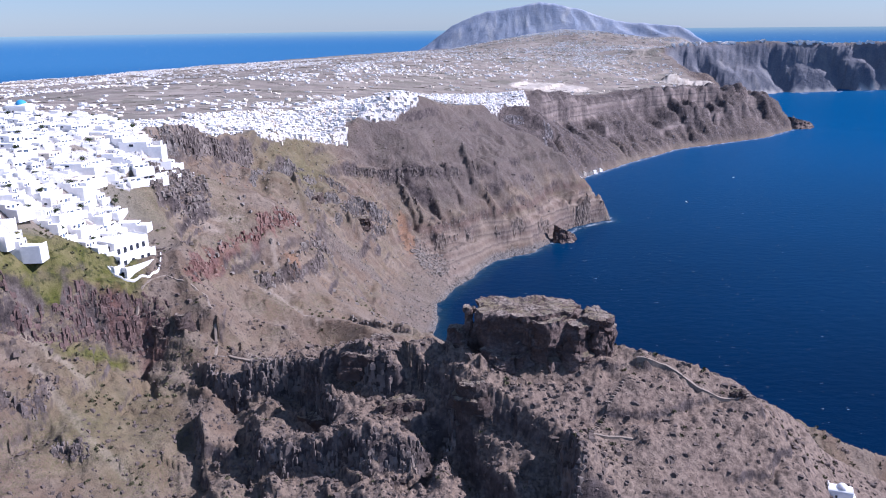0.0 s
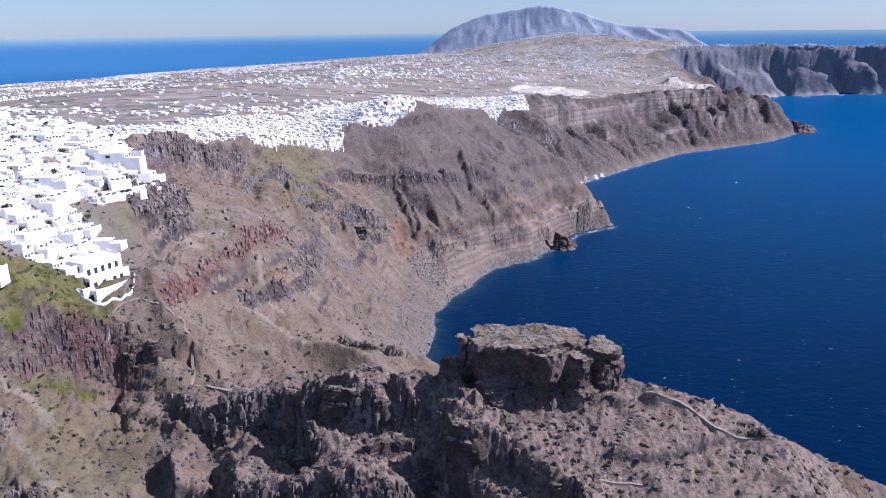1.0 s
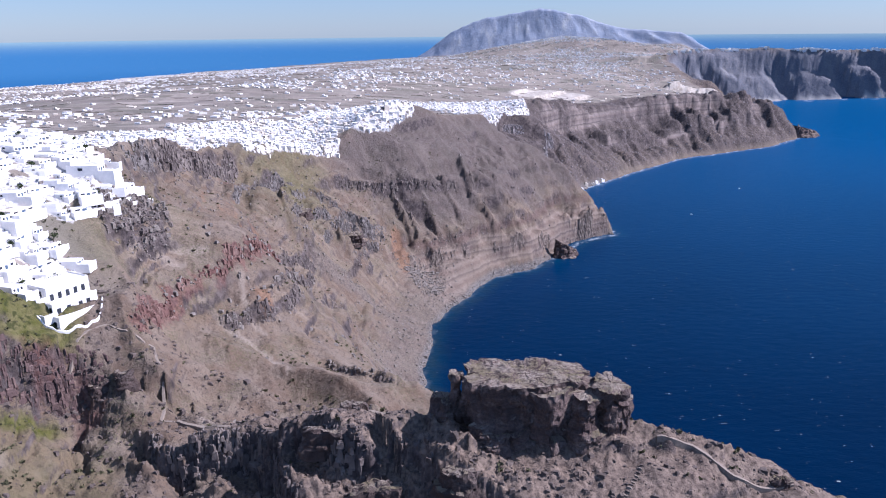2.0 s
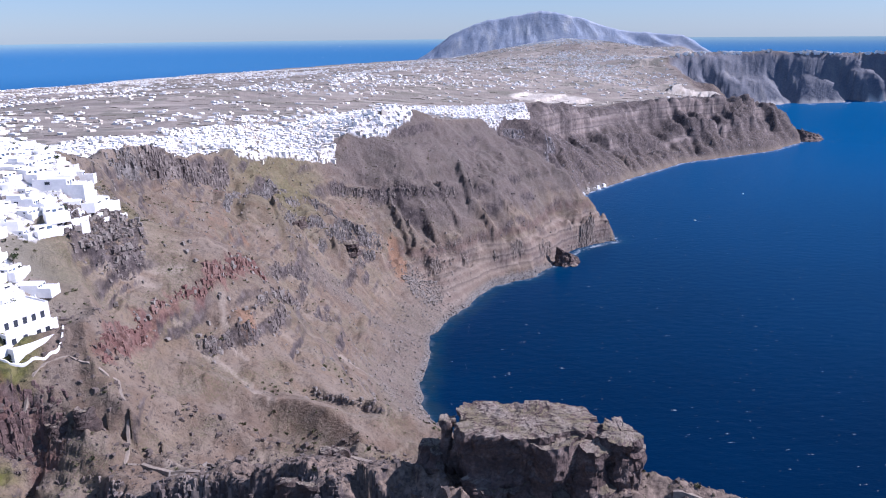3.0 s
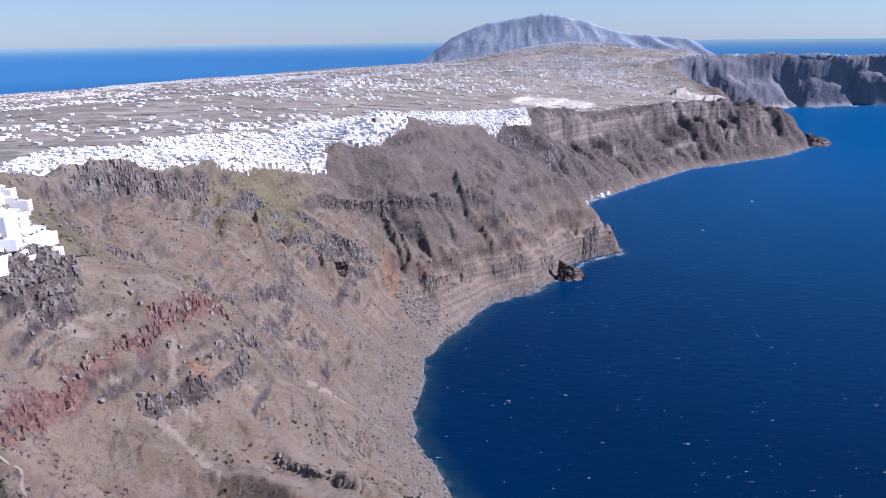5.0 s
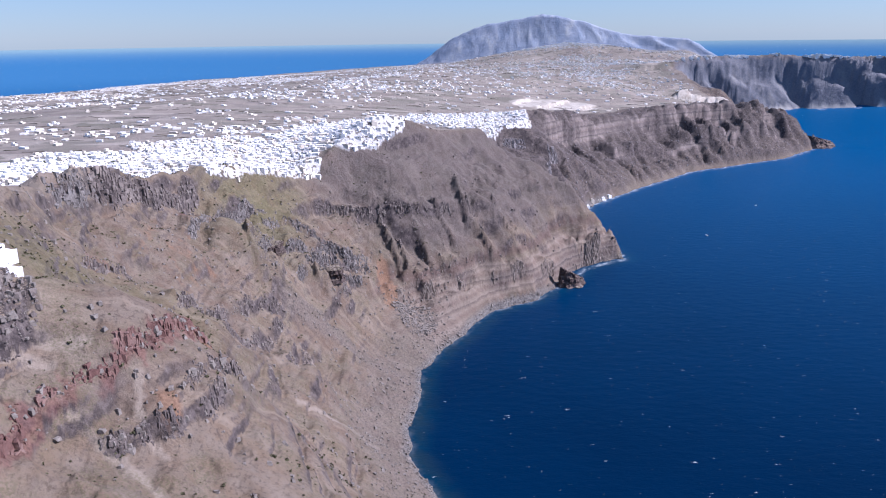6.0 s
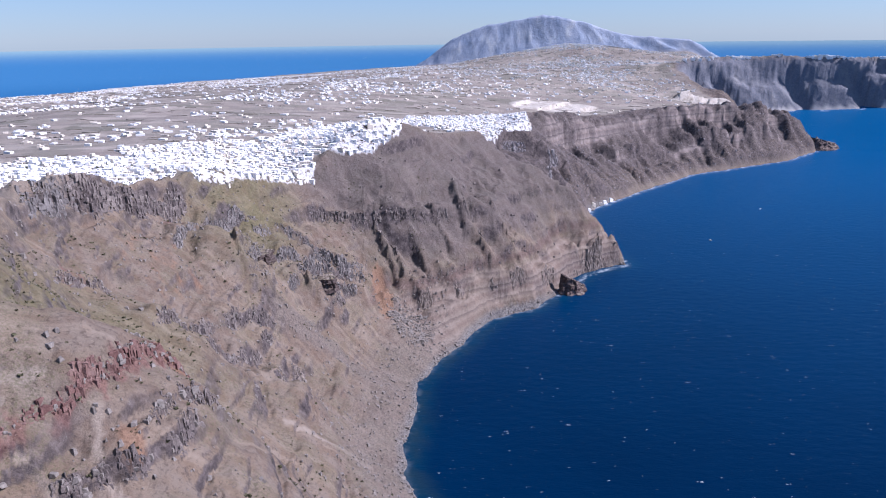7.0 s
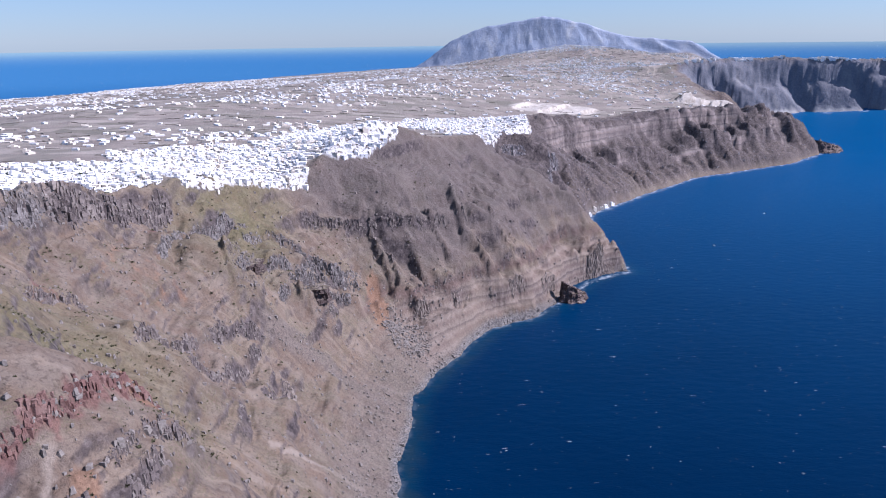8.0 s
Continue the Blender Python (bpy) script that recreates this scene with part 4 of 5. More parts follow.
def cliff_blocks(name, label, picks, material, seed, bare=0.02, y0=-1e9, y1=1e9):
    """Upright jointed blocks that face the steps of the slope, row behind row."""
    rng = np.random.default_rng(seed)
    cx, cy, turn, half_a, half_b, size = [], [], [], [], [], []
    for k in picks:
        tall, reach, line = LEDGES[k]
        unit, bit = reach / 24, min(reach / 24, 3.0) * (0.6 if k == 1 else 1.0)
        pts = np.array(line, float)
        run = np.concatenate(([0], np.cumsum(np.hypot(*np.diff(pts, axis=0).T))))
        for row in (np.linspace(-0.9, 1.9, 4) if k == 0 else np.linspace(-1.6, 3.0, 5 if unit < 2 else 8)):
            t = np.arange(0.3 * reach, run[-1] - 0.3 * reach, 1.05 * bit)
            t = t + rng.uniform(-0.8, 0.8, len(t)) * bit
            x, y = np.interp(t, run, pts[:, 0]), np.interp(t, run, pts[:, 1])
            a = np.arctan2(np.interp(t + 1, run, pts[:, 1]) - np.interp(t - 1, run, pts[:, 1]), np.interp(t + 1, run, pts[:, 0]) - np.interp(t - 1, run, pts[:, 0]))
            # the step wavers about its line: follow it
            waver = unit * (min(5.5, 14 / unit) * fbm(x / (22 * unit), y / (22 * unit), 4, 100 + k, 0.6) + 1.6 * fbm(x / (6 * unit), y / (6 * unit), 3, 130 + k, 0.6))
            off = row * unit - waver + rng.uniform(-0.5, 0.5, len(t)) * unit
            x, y = x - np.sin(a) * off, y + np.cos(a) * off
            keep = (gnoise(x / (38 * unit), y / (38 * unit), 160 + k) + 0.5 * gnoise(x / (9 * unit), y / (9 * unit), 170 + k) > bare) & (rng.random(len(t)) < 0.8) & (y > y0) & (y < y1)
            cx.append(x[keep]), cy.append(y[keep]), turn.append((a + rng.normal(0, 0.3, len(t)))[keep])
            n = keep.sum()
            half_a.append((0.28 + 0.85 * rng.random(n) ** 2) * bit), half_b.append(rng.uniform(0.35, 0.9, n) * bit), size.append(np.full(n, tall * 0.16))
    cx, cy, turn, half_a, half_b, size = (np.concatenate(v) for v in (cx, cy, turn, half_a, half_b, size))
    n = len(cx)
    up = land(cx - np.sin(turn) * half_b, cy + np.cos(turn) * half_b)[0]
    low = land(cx + np.sin(turn) * half_b * 1.3, cy - np.cos(turn) * half_b * 1.3)[0]
    top, foot = np.maximum(up, low) - (np.abs(up - low) * rng.uniform(0.0, 0.75, n)) + rng.uniform(-0.2, 0.35, n) * np.minimum(size, 2.5), np.minimum(up, low) - 1.2
    # tall faces break into courses
    courses = np.clip(np.round((top - foot) / (2.0 * np.maximum(half_a, half_b) + 0.8)), 1, np.where(size > 8, 4, 6)).astype(int)
    which = np.repeat(np.arange(n), courses)
    level = np.concatenate([np.arange(k) for k in courses])
    rise = ((top - foot) / courses)[which]
    n = len(which)
    foot = foot[which] + rise * (level - 0.25)
    top = foot + rise * rng.uniform(1.0, 1.5, n)
    cx, cy, size, half_a, half_b = cx[which], cy[which], size[which], half_a[which] * rng.uniform(0.8, 2.0, n), half_b[which] * rng.uniform(0.75, 1.5, n)
    turn = turn[which] + rng.normal(0, 0.22, n)
    slip = rng.normal(0, 0.35, n) * half_a
    cx, cy = cx + np.cos(turn) * slip, cy + np.sin(turn) * slip
    size = np.minimum(size, rise * 0.5)
    corner = np.array([(-1, -1), (1, -1), (1, 1), (-1, 1)], float)[None] * (1 + rng.uniform(-0.35, 0.2, (n, 4, 2)))
    ring = []
    for share, shrink, wobble in ((0.0, 1.25, 0.0), (0.55, 1.05, 0.16), (0.88, 0.9, 0.2), (1.0, 0.55, 0.25)):
        q = corner * shrink * (1 + rng.uniform(-wobble, wobble, (n, 4, 2)))
        a, b = q[..., 0] * half_a[:, None], q[..., 1] * half_b[:, None]
        c, s = np.cos(turn)[:, None], np.sin(turn)[:, None]
        z = foot[:, None] + (top - foot)[:, None] * share + rng.uniform(-1, 1, (n, 4)) * wobble * np.minimum(size, 4)[:, None]
        ring.append(np.stack((cx[:, None] + a * c - b * s, cy[:, None] + a * s + b * c, z), -1))
    verts = np.stack(ring, 1).reshape(-1, 3)
    quads = [(4 * r + i, 4 * r + (i + 1) % 4, 4 * r + 4 + (i + 1) % 4, 4 * r + 4 + i) for r in range(3) for i in range(4)] + [(12, 13, 14, 15)]
    faces = (np.array(quads)[None] + 16 * np.arange(n)[:, None, None]).reshape(-1, 4)
    ob = mesh_object(name, np.stack(drawn_in(verts[:, 0], verts[:, 1], verts[:, 2]), -1).tolist(), faces.tolist(), material)
    return tagged(ob, label, "cliff rocks", kind="stuff")


RED_STEPS, PALE_STEPS = (0,), (9, 13, 14)
cliff_blocks("red_cliff", "broken band of dark red scoria blocks across the slope", RED_STEPS, MAT_CLIFFS[1], 21, -0.5)
cliff_blocks("tuff_cliff", "pale jointed tuff cliffs above the shore", PALE_STEPS[:2] + (30,), MAT_CLIFFS[3], 22, 0.05)
cliff_blocks("headland_cliff", "grey-pink vertical cliffs along the top of the far headland", (22, 23), MAT_CLIFFS[2], 24, -0.15)
cliff_blocks("pale_rim_cliff", "pale grey weathered cliff face under the rim", (2,), MAT_CLIFFS[4], 25, -0.4, 715, 838)
cliff_blocks("dark_rim_cliff", "dark grey broken cliff under the rim village", (2,), MAT_CLIFFS[0], 26, -0.4, 832)
cliff_blocks("purple_cliff", "dark red-brown lava wall below the hotel", (1,), MAT_CLIFFS[5], 27, -0.25)
cliff_blocks("grey_band_cliff", "pale grey columned lava bands above the bay", (42, 43, 44, 3), MAT_CLIFFS[4], 28, -0.15)
cliff_blocks("lava_cliff", "dark grey jointed lava bands along the slope", tuple(k for k in range(len(LEDGES)) if k not in (0, 1, 2, 3, 42, 43, 44, 9, 12, 13, 19, 20, 21, 22, 23, 30) + GULLY_SIDES), MAT_CLIFFS[0], 23)

rng = np.random.default_rng(5)
xs, ys = picked(rng, 130000, -240, 260, 215, 400, lambda x, y, z, c: (0.16 + 0.45 * c["cliff"] + 0.15 * c["spur"] - 0.3 * c["green"]) * (0.3 + 0.7 * smooth(85, 40, x)))
scattered_rocks("loose_stones", "dark loose lava stones strewn over the spur", xs, ys, 0.4 + 2.2 * rng.random(len(xs)) ** 5, MAT_STONE, 1)
xs, ys = picked(rng, 100000, -340, 40, 430, 1250, lambda x, y, z, c: 0.03 + 1.2 * c["cliff"] + 0.12 * c["scree"])
scattered_rocks("ledge_stones", "angular grey-brown stones on the ledges of the slope", xs, ys, 0.6 + 2.4 * rng.random(len(xs)) ** 3, MAT_PALE, 2, 0.25, "rocks", 0.9)
xs, ys = picked(rng, 5200, -200, -130, 425, 512, lambda x, y, z, c: (0.8 + 1.6 * fbm(x / 11, y / 11, 3, 38)) * smooth(0, 0.7, bump_at(x, y, -171, 466, 18, 32, -10)))
scattered_rocks("crag_rubble", "jagged dark grey lava rubble below the village", xs, ys, 0.5 + 2.4 * rng.random(len(xs)) ** 3, MAT_CLIFFS[0], 6, 0.3, "rocks", 0.8)
xs, ys = picked(rng, 50000, -130, 340, 1150, 1500, lambda x, y, z, c: 0.01 * (z > 60) + 0.4 * c["cliff"])
scattered_rocks("headland_stones", "dark weathered rocks along the gullies of the headland", xs, ys, 0.9 + 2.8 * rng.random(len(xs)) ** 3, MAT_CLIFFS[0], 7, 0.35, "rocks", 0.9)
xs, ys = picked(rng, 60000, 300, 1380, 1650, 2800, lambda x, y, z, c: 0.004 + 0.12 * c["cliff"])
scattered_rocks("far_slope_rocks", "grey rock ribs on the slopes of the far headland", xs, ys, 1.2 + 3.5 * rng.random(len(xs)) ** 3, MAT_CLIFFS[2], 8, 0.35, "rocks", 0.9)
xs, ys = picked(rng, 60000, -60, 420, 640, 1560, lambda x, y, z, c: 0.9 * c["shore"])
scattered_rocks("shore_boulders", "grey boulders along the waterline", xs, ys, 1.0 + 3.2 * rng.random(len(xs)) ** 3, MAT_PALE, 3)
xs, ys = picked(rng, 16000, -70, 90, 1080, 1240, lambda x, y, z, c: 0.5 * smooth(0, 0.5, bump_at(x, y, -22, 1120, 34, 46)) + 0.4 * smooth(0, .5, bump_at(x, y, 130, 1262, 30, 26)))
scattered_rocks("rockfall", "pale fallen blocks heaped at the foot of a cliff", xs, ys, 1.0 + 3.5 * rng.random(len(xs)) ** 3, MAT_PALE, 4)


def scattered_shrubs(name, label, xs, ys, sizes, material, seed):
    """Low bushes: loose bunches of small upright leaf blades."""
    rng = np.random.default_rng(seed)
    n, blades = len(xs), 9
    zs, _ = land(xs, ys)
    a = rng.uniform(0, 2 * np.pi, (n, blades))
    out = rng.uniform(0.1, 0.55, (n, blades)) * sizes[:, None]
    bx, by = xs[:, None] + out * np.cos(a), ys[:, None] + out * np.sin(a)
    wide, tall = rng.uniform(0.18, 0.4, (n, blades)) * sizes[:, None], rng.uniform(0.3, 0.75, (n, blades)) * sizes[:, None]
    b = rng.uniform(0, np.pi, (n, blades))
    dx, dy = wide * np.cos(b), wide * np.sin(b)
    lean = rng.uniform(-0.4, 0.4, (n, blades, 2)) * sizes[:, None, None]
    foot = np.broadcast_to(zs[:, None] - 0.2, bx.shape)
    quad = np.stack((np.stack((bx - dx, by - dy, foot), -1), np.stack((bx + dx, by + dy, foot), -1),
                     np.stack((bx + dx * 0.5 + lean[..., 0], by + dy * 0.5 + lean[..., 1], foot + tall), -1),
                     np.stack((bx - dx * 0.7 + lean[..., 0], by - dy * 0.7 + lean[..., 1], foot + tall * 0.8), -1)), 2).reshape(-1, 3)
    faces = np.arange(len(quad)).reshape(-1, 4)
    return tagged(mesh_object(name, quad.tolist(), faces.tolist(), material), label, "shrubs", kind="stuff")


xs, ys = picked(rng, 60000, -260, 230, 220, 760, lambda x, y, z, c: (0.14 + 0.6 * c["green"]) * (1 - c["cliff"]) * smooth(-0.2, 0.4, fbm(x / 30, y / 30, 2, 201)))
scattered_shrubs("scrub", "low dry grey-green scrub on the slope", xs, ys, 0.7 + 1.4 * rng.random(len(xs)) ** 2, MAT_SHRUB, 6)
xs, ys = picked(rng, 12000, -330, 0, 760, 1350, lambda x, y, z, c: 0.35 * (1 - c["cliff"]) * (z > 90) * smooth(-0.1, 0.4, fbm(x / 45, y / 45, 2, 202)))
scattered_shrubs("hill_scrub", "sparse dry scrub on the upper caldera slope", xs, ys, 1.0 + 1.8 * rng.random(len(xs)) ** 2, MAT_SHRUB, 7)


# ---------------------------------------------------------------- houses
def box(bm, x0, x1, y0, y1, z0, z1, taper=0.0):
    v = [bm.verts.new(p) for p in ((x0, y0, z0), (x1, y0, z0), (x1, y1, z0), (x0, y1, z0),
                                   (x0 + taper, y0 + taper, z1), (x1 - taper, y0 + taper, z1), (x1 - taper, y1 - taper, z1), (x0 + taper, y1 - taper, z1))]
    for f in ((0, 3, 2, 1), (4, 5, 6, 7), (0, 1, 5, 4), (1, 2, 6, 5), (2, 3, 7, 6), (3, 0, 4, 7)):
        bm.faces.new([v[i] for i in f])


def vault(bm, x0, x1, y0, y1, z0, rise, steps=9):
    """A barrel roof along x."""
    rows = []
    for i in range(steps):
        a = math.pi * i / (steps - 1)
        y, z = (y0 + y1) / 2 - math.cos(a) * (y1 - y0) / 2, z0 + math.sin(a) * rise
        rows.append((bm.verts.new((x0, y, z)), bm.verts.new((x1, y, z))))
    for p, q in zip(rows[:-1], rows[1:]):
        bm.faces.new((p[0], p[1], q[1], q[0]))
    bm.faces.new([r[0] for r in rows])
    bm.faces.new([r[1] for r in reversed(rows)])


def dome(bm, cx, cy, z0, r, lift=1.0, around=20, rows=7):
    rings = [[bm.verts.new((cx + r * math.cos(b) * math.cos(a), cy + r * math.cos(b) * math.sin(a), z0 + lift * r * math.sin(b)))
              for a in (2 * math.pi * i / around for i in range(around))] for b in (math.pi / 2 * j / rows for j in range(rows))]
    tip = bm.verts.new((cx, cy, z0 + lift * r))
    for p, q in zip(rings[:-1], rings[1:]):
        for i in range(around):
            bm.faces.new((p[i], p[(i + 1) % around], q[(i + 1) % around], q[i]))
    for i in range(around):
        bm.faces.new((rings[-1][i], rings[-1][(i + 1) % around], tip))


def window_part(house, name, material, x, y, z, w, h, facing):
    """A pane set 6 cm proud of a wall that faces +x ('x') or -y ('y')."""
    bm = bmesh.new()
    if facing == "x":
        box(bm, x - 0.1, x + 0.06, y - w / 2, y + w / 2, z, z + h)
    else:
        box(bm, x - w / 2, x + w / 2, y - 0.06, y + 0.1, z, z + h)
    return part(name, bm, material, house)


def house(style, rng):
    """A cubic island house on a retaining wall; its front faces +x."""
    w, d, h = rng.uniform(5.5, 9.5), rng.uniform(5, 8), rng.uniform(2.9, 3.7)
    bm = bmesh.new()
    box(bm, -w / 2, w / 2, -d / 2, d / 2, -9, h, 0.08)
    ob = part("house", bm, MAT_CREAM if style == 5 else MAT_WHITE)
    rim = 0.28
    for a in ((-w / 2, w / 2, -d / 2, -d / 2 + rim), (-w / 2, w / 2, d / 2 - rim, d / 2), (-w / 2, -w / 2 + rim, -d / 2 + rim, d / 2 - rim), (w / 2 - rim, w / 2, -d / 2 + rim, d / 2 - rim)):
        bm = bmesh.new()
        box(bm, a[0] + 0.09, a[1] - 0.09, a[2] + 0.09, a[3] - 0.09, h - 0.02, h + 0.5)
        part("parapet", bm, MAT_CREAM if style == 5 else MAT_WHITE, ob)
    if style in (1, 4):
        bm = bmesh.new()
        box(bm, -w / 2 + 0.6, w * 0.08, -d / 2 + 0.7, d * 0.3, h - 0.02, h + rng.uniform(2.4, 3.0), 0.06)
        part("upper_room", bm, MAT_WHITE, ob)
    if style in (2, 6):
        bm = bmesh.new()
        vault(bm, -w / 2 + 0.5, w / 2 - 0.5, -d / 2 + 0.5, d / 2 - 0.5, h - 0.05, d * 0.3)
        part("roof", bm, MAT_WHITE, ob)
    # terrace with a parapet before the front
    bm = bmesh.new()
    t = rng.uniform(2.6, 4.5)
    box(bm, w / 2, w / 2 + t, -d / 2 - 0.4, d / 2 + 0.4, -9, -0.05)
    box(bm, w / 2 + t - 0.25, w / 2 + t, -d / 2 - 0.4, d / 2 + 0.4, -0.06, 0.85)
    box(bm, w / 2 + 0.05, w / 2 + t - 0.25, -d / 2 - 0.4, -d / 2 - 0.15, -0.06, 0.85)
    part("terrace", bm, MAT_WHITE, ob)
    window_part(ob, "door", MAT_WOOD, w / 2 - 0.06, rng.uniform(-0.5, 0.5), -0.02, 1.1, 2.2, "x")
    window_part(ob, "window", MAT_PANE, w / 2 - 0.06, -d * 0.3, 0.9, 1.2, 1.4, "x")
    window_part(ob, "window", MAT_PANE, w / 2 - 0.06, d * 0.3, 0.9, 1.2, 1.4, "x")
    window_part(ob, "window", MAT_PANE, rng.uniform(-w * 0.2, w * 0.2), -d / 2 + 0.06, 0.9, 1.1, 1.4, "y")
    if style in (0, 3):
        bm = bmesh.new()
        box(bm, -w * 0.3, -w * 0.3 + 0.7, d * 0.2, d * 0.2 + 0.7, h - 0.05, h + 1.5, 0.05)
        part("chimney", bm, MAT_WHITE, ob)
    return ob


HOUSE_WORDS = ("white cubic house with a roof chimney and terrace", "white stepped house with an upper room", "white house with a barrel-vaulted roof and terrace",
               "low white house with dark windows and terrace", "white two-level house above a retaining wall", "cream plastered house with a small terrace", "white vaulted cave house with a parapet")
rng = np.random.default_rng(11)
prototypes = [tagged(house(k, rng), HOUSE_WORDS[k], "house", "houses of the cliff village") for k in range(7)]

GAPS = (7.0, 6.0, 8.6)


def spread(rng, outline, gap, tries=9000):
    """Places inside a plan outline, no two nearer than gap."""
    loop = np.array(outline, float)
    lo, hi = loop.min(0), loop.max(0)
    cand = rng.uniform(lo, hi, (tries, 2))
    cand = cand[inside(cand[:, 0], cand[:, 1], loop)]
    kept = np.zeros((0, 2))
    for p in cand:
        if len(kept) == 0 or ((kept - p) ** 2).sum(1).min() > gap * gap:
            kept = np.vstack((kept, p))
    return kept


first, total = [True] * len(prototypes), 0
for gap, outline in zip(GAPS, TOWN_PLANS):
    places = spread(rng, outline, gap)
    heights = np.minimum(ground_z(places[:, 0], places[:, 1]), ground_z(places[:, 0] + 5, places[:, 1]) + 1.6) + rng.uniform(-0.8, 0.6, len(places))
    for (x, y), z in zip(places, heights):
        k = int(rng.choice(len(prototypes), p=(0.2, 0.2, 0.16, 0.16, 0.14, 0.04, 0.10)))
        m = pose(x, y, z + 0.4, 0, 0, -14 + rng.normal(0, 24)) @ Matrix.Diagonal((rng.uniform(0.8, 1.6), rng.uniform(0.8, 1.7), rng.uniform(0.6, 1.05), 1))
        if first[k]:
            prototypes[k].matrix_basis, first[k] = m, False
        elif total < 330:
            copy_thing(prototypes[k], m)
        total += 1


def town(name, label, xs, ys, turns, rng, lo=5.5, hi=10.5, windows=True, sink=5.0, tall=(3.0, 5.5), kind="stuff", cream=0.07):
    """Many small houses as joined boxes, each with set-in dark openings."""
    zs, _ = land(xs, ys)
    verts, faces, mats = [], [], []
    for x, y, z, a in zip(xs, ys, zs, turns):
        w, d, h = rng.uniform(lo, hi), rng.uniform(lo, hi) * 0.85, rng.uniform(*tall)
        c, s = math.cos(radians(a)), math.sin(radians(a))
        shade_of = 1 if rng.random() < cream else 0
        blocks = [(-w / 2, w / 2, -d / 2, d / 2, -sink, h, shade_of)]
        if rng.random() < 0.3:
            blocks.append((-w / 2 + 0.4, 0, -d / 2 + 0.4, d * 0.2, h, h + rng.uniform(2.2, 3.0), shade_of))
        if windows:
            for k in (-0.28, 0.05, 0.3):
                if rng.random() < 0.7:
                    blocks.append((w / 2 - 0.1, w / 2 + 0.08, k * d - 0.6, k * d + 0.6, 0.6, 2.4, 2))
            if rng.random() < 0.6:
                blocks.append((-0.6, 0.6, -d / 2 - 0.08, -d / 2 + 0.1, 0.6, 2.3, 2))
        for x0, x1, y0, y1, z0, z1, mat in blocks:
            n = len(verts)
            verts += [(x + u * c - v * s, y + u * s + v * c, z + t) for u, v, t in ((x0, y0, z0), (x1, y0, z0), (x1, y1, z0), (x0, y1, z0), (x0, y0, z1), (x1, y0, z1), (x1, y1, z1), (x0, y1, z1))]
            faces += [(n + 4, n + 5, n + 6, n + 7), (n, n + 1, n + 5, n + 4), (n + 1, n + 2, n + 6, n + 5), (n + 2, n + 3, n + 7, n + 6), (n + 3, n, n + 4, n + 7)]
            mats += [mat] * 5
    va = np.array(verts)
    ob = mesh_object(name, np.stack(drawn_in(va[:, 0], va[:, 1], va[:, 2]), -1).tolist(), faces, MAT_WHITE)
    ob.data.materials.append(MAT_CREAM)
    ob.data.materials.append(MAT_PANE)
    ob.data.polygons.foreach_set("material_index", np.array(mats, np.int32))
    ob.data.update()
    return tagged(ob, label, "town", kind=kind)


TOWNS = (("upper_village", "white houses behind the dark crag on the rim", 8.6), ("rim_town", "dense white cubic houses of a cliff-edge town", 7.6),
         ("slope_town", "white houses stepping along the caldera rim", 9.4), ("cape_town", "far white town on the edge of the cliff", 11.0))
for (name, label, gap), outline in zip(TOWNS, TOWN_PLANS[3:]):
    places = spread(rng, outline, gap, 16000)
    fall = ground_z(places[:, 0] - 5, places[:, 1]) - ground_z(places[:, 0] + 7, places[:, 1])
    places = places[np.abs(fall) < 15]
    town(name, label, places[:, 0], places[:, 1], rng.normal(-12, 16, len(places)), rng, 4.5, 10.5, tall=(1.4, 4.2), cream=0.2)

# scattered houses over the plateau, thick in hamlets
xs, ys = rng.uniform(-4300, 3600, 120000), rng.uniform(1100, 6800, 120000)
z, cover = land(xs, ys)
hamlet = smooth(0.05, 0.5, fbm(xs / 520, ys / 420, 3, 301)) * 0.9 + 0.06
hamlet = hamlet + 0.5 * smooth(0, 0.6, bump_at(xs, ys, -420, 2350, 330, 150)) + 0.4 * smooth(0, 0.5, bump_at(xs, ys, 900, 5600, 320, 260)) + 0.25 * smooth(0, .5, bump_at(xs, ys, 700, 4300, 420, 260)) + 0.25 * bump_at(xs, ys, 450, 3500, 600, 800) + 0.7 * smooth(0, 0.4, bump_at(xs, ys, 2500, 4650, 1000, 80, 4)) + 0.7 * smooth(0, 0.4, bump_at(xs, ys, 1720, 4520, 260, 110, 30)) + 0.6 * smooth(0, 0.4, bump_at(xs, ys, 1050, 4250, 260, 200)) + 0.8 * smooth(0, 0.5, bump_at(xs, ys, 860, 5480, 330, 110))
coast = nearest(xs, ys, OUTER)[0]
hamlet = hamlet + 0.8 * smooth(60, 120, coast) * smooth(420, 240, coast)
keep = (rng.random(len(xs)) < hamlet) & (cover["field"] > 0.9) & (z > 8) & (cover["quarry"] < 0.1)
keep &= np.abs(np.degrees(np.arctan2(xs, ys))) < 37
town("plateau_houses", "scattered small white houses among dry fields", xs[keep], ys[keep], rng.normal(-8, 20, keep.sum()), rng, 5, 15, False, 3.0, (1.8, 3.4), cream=0.35)

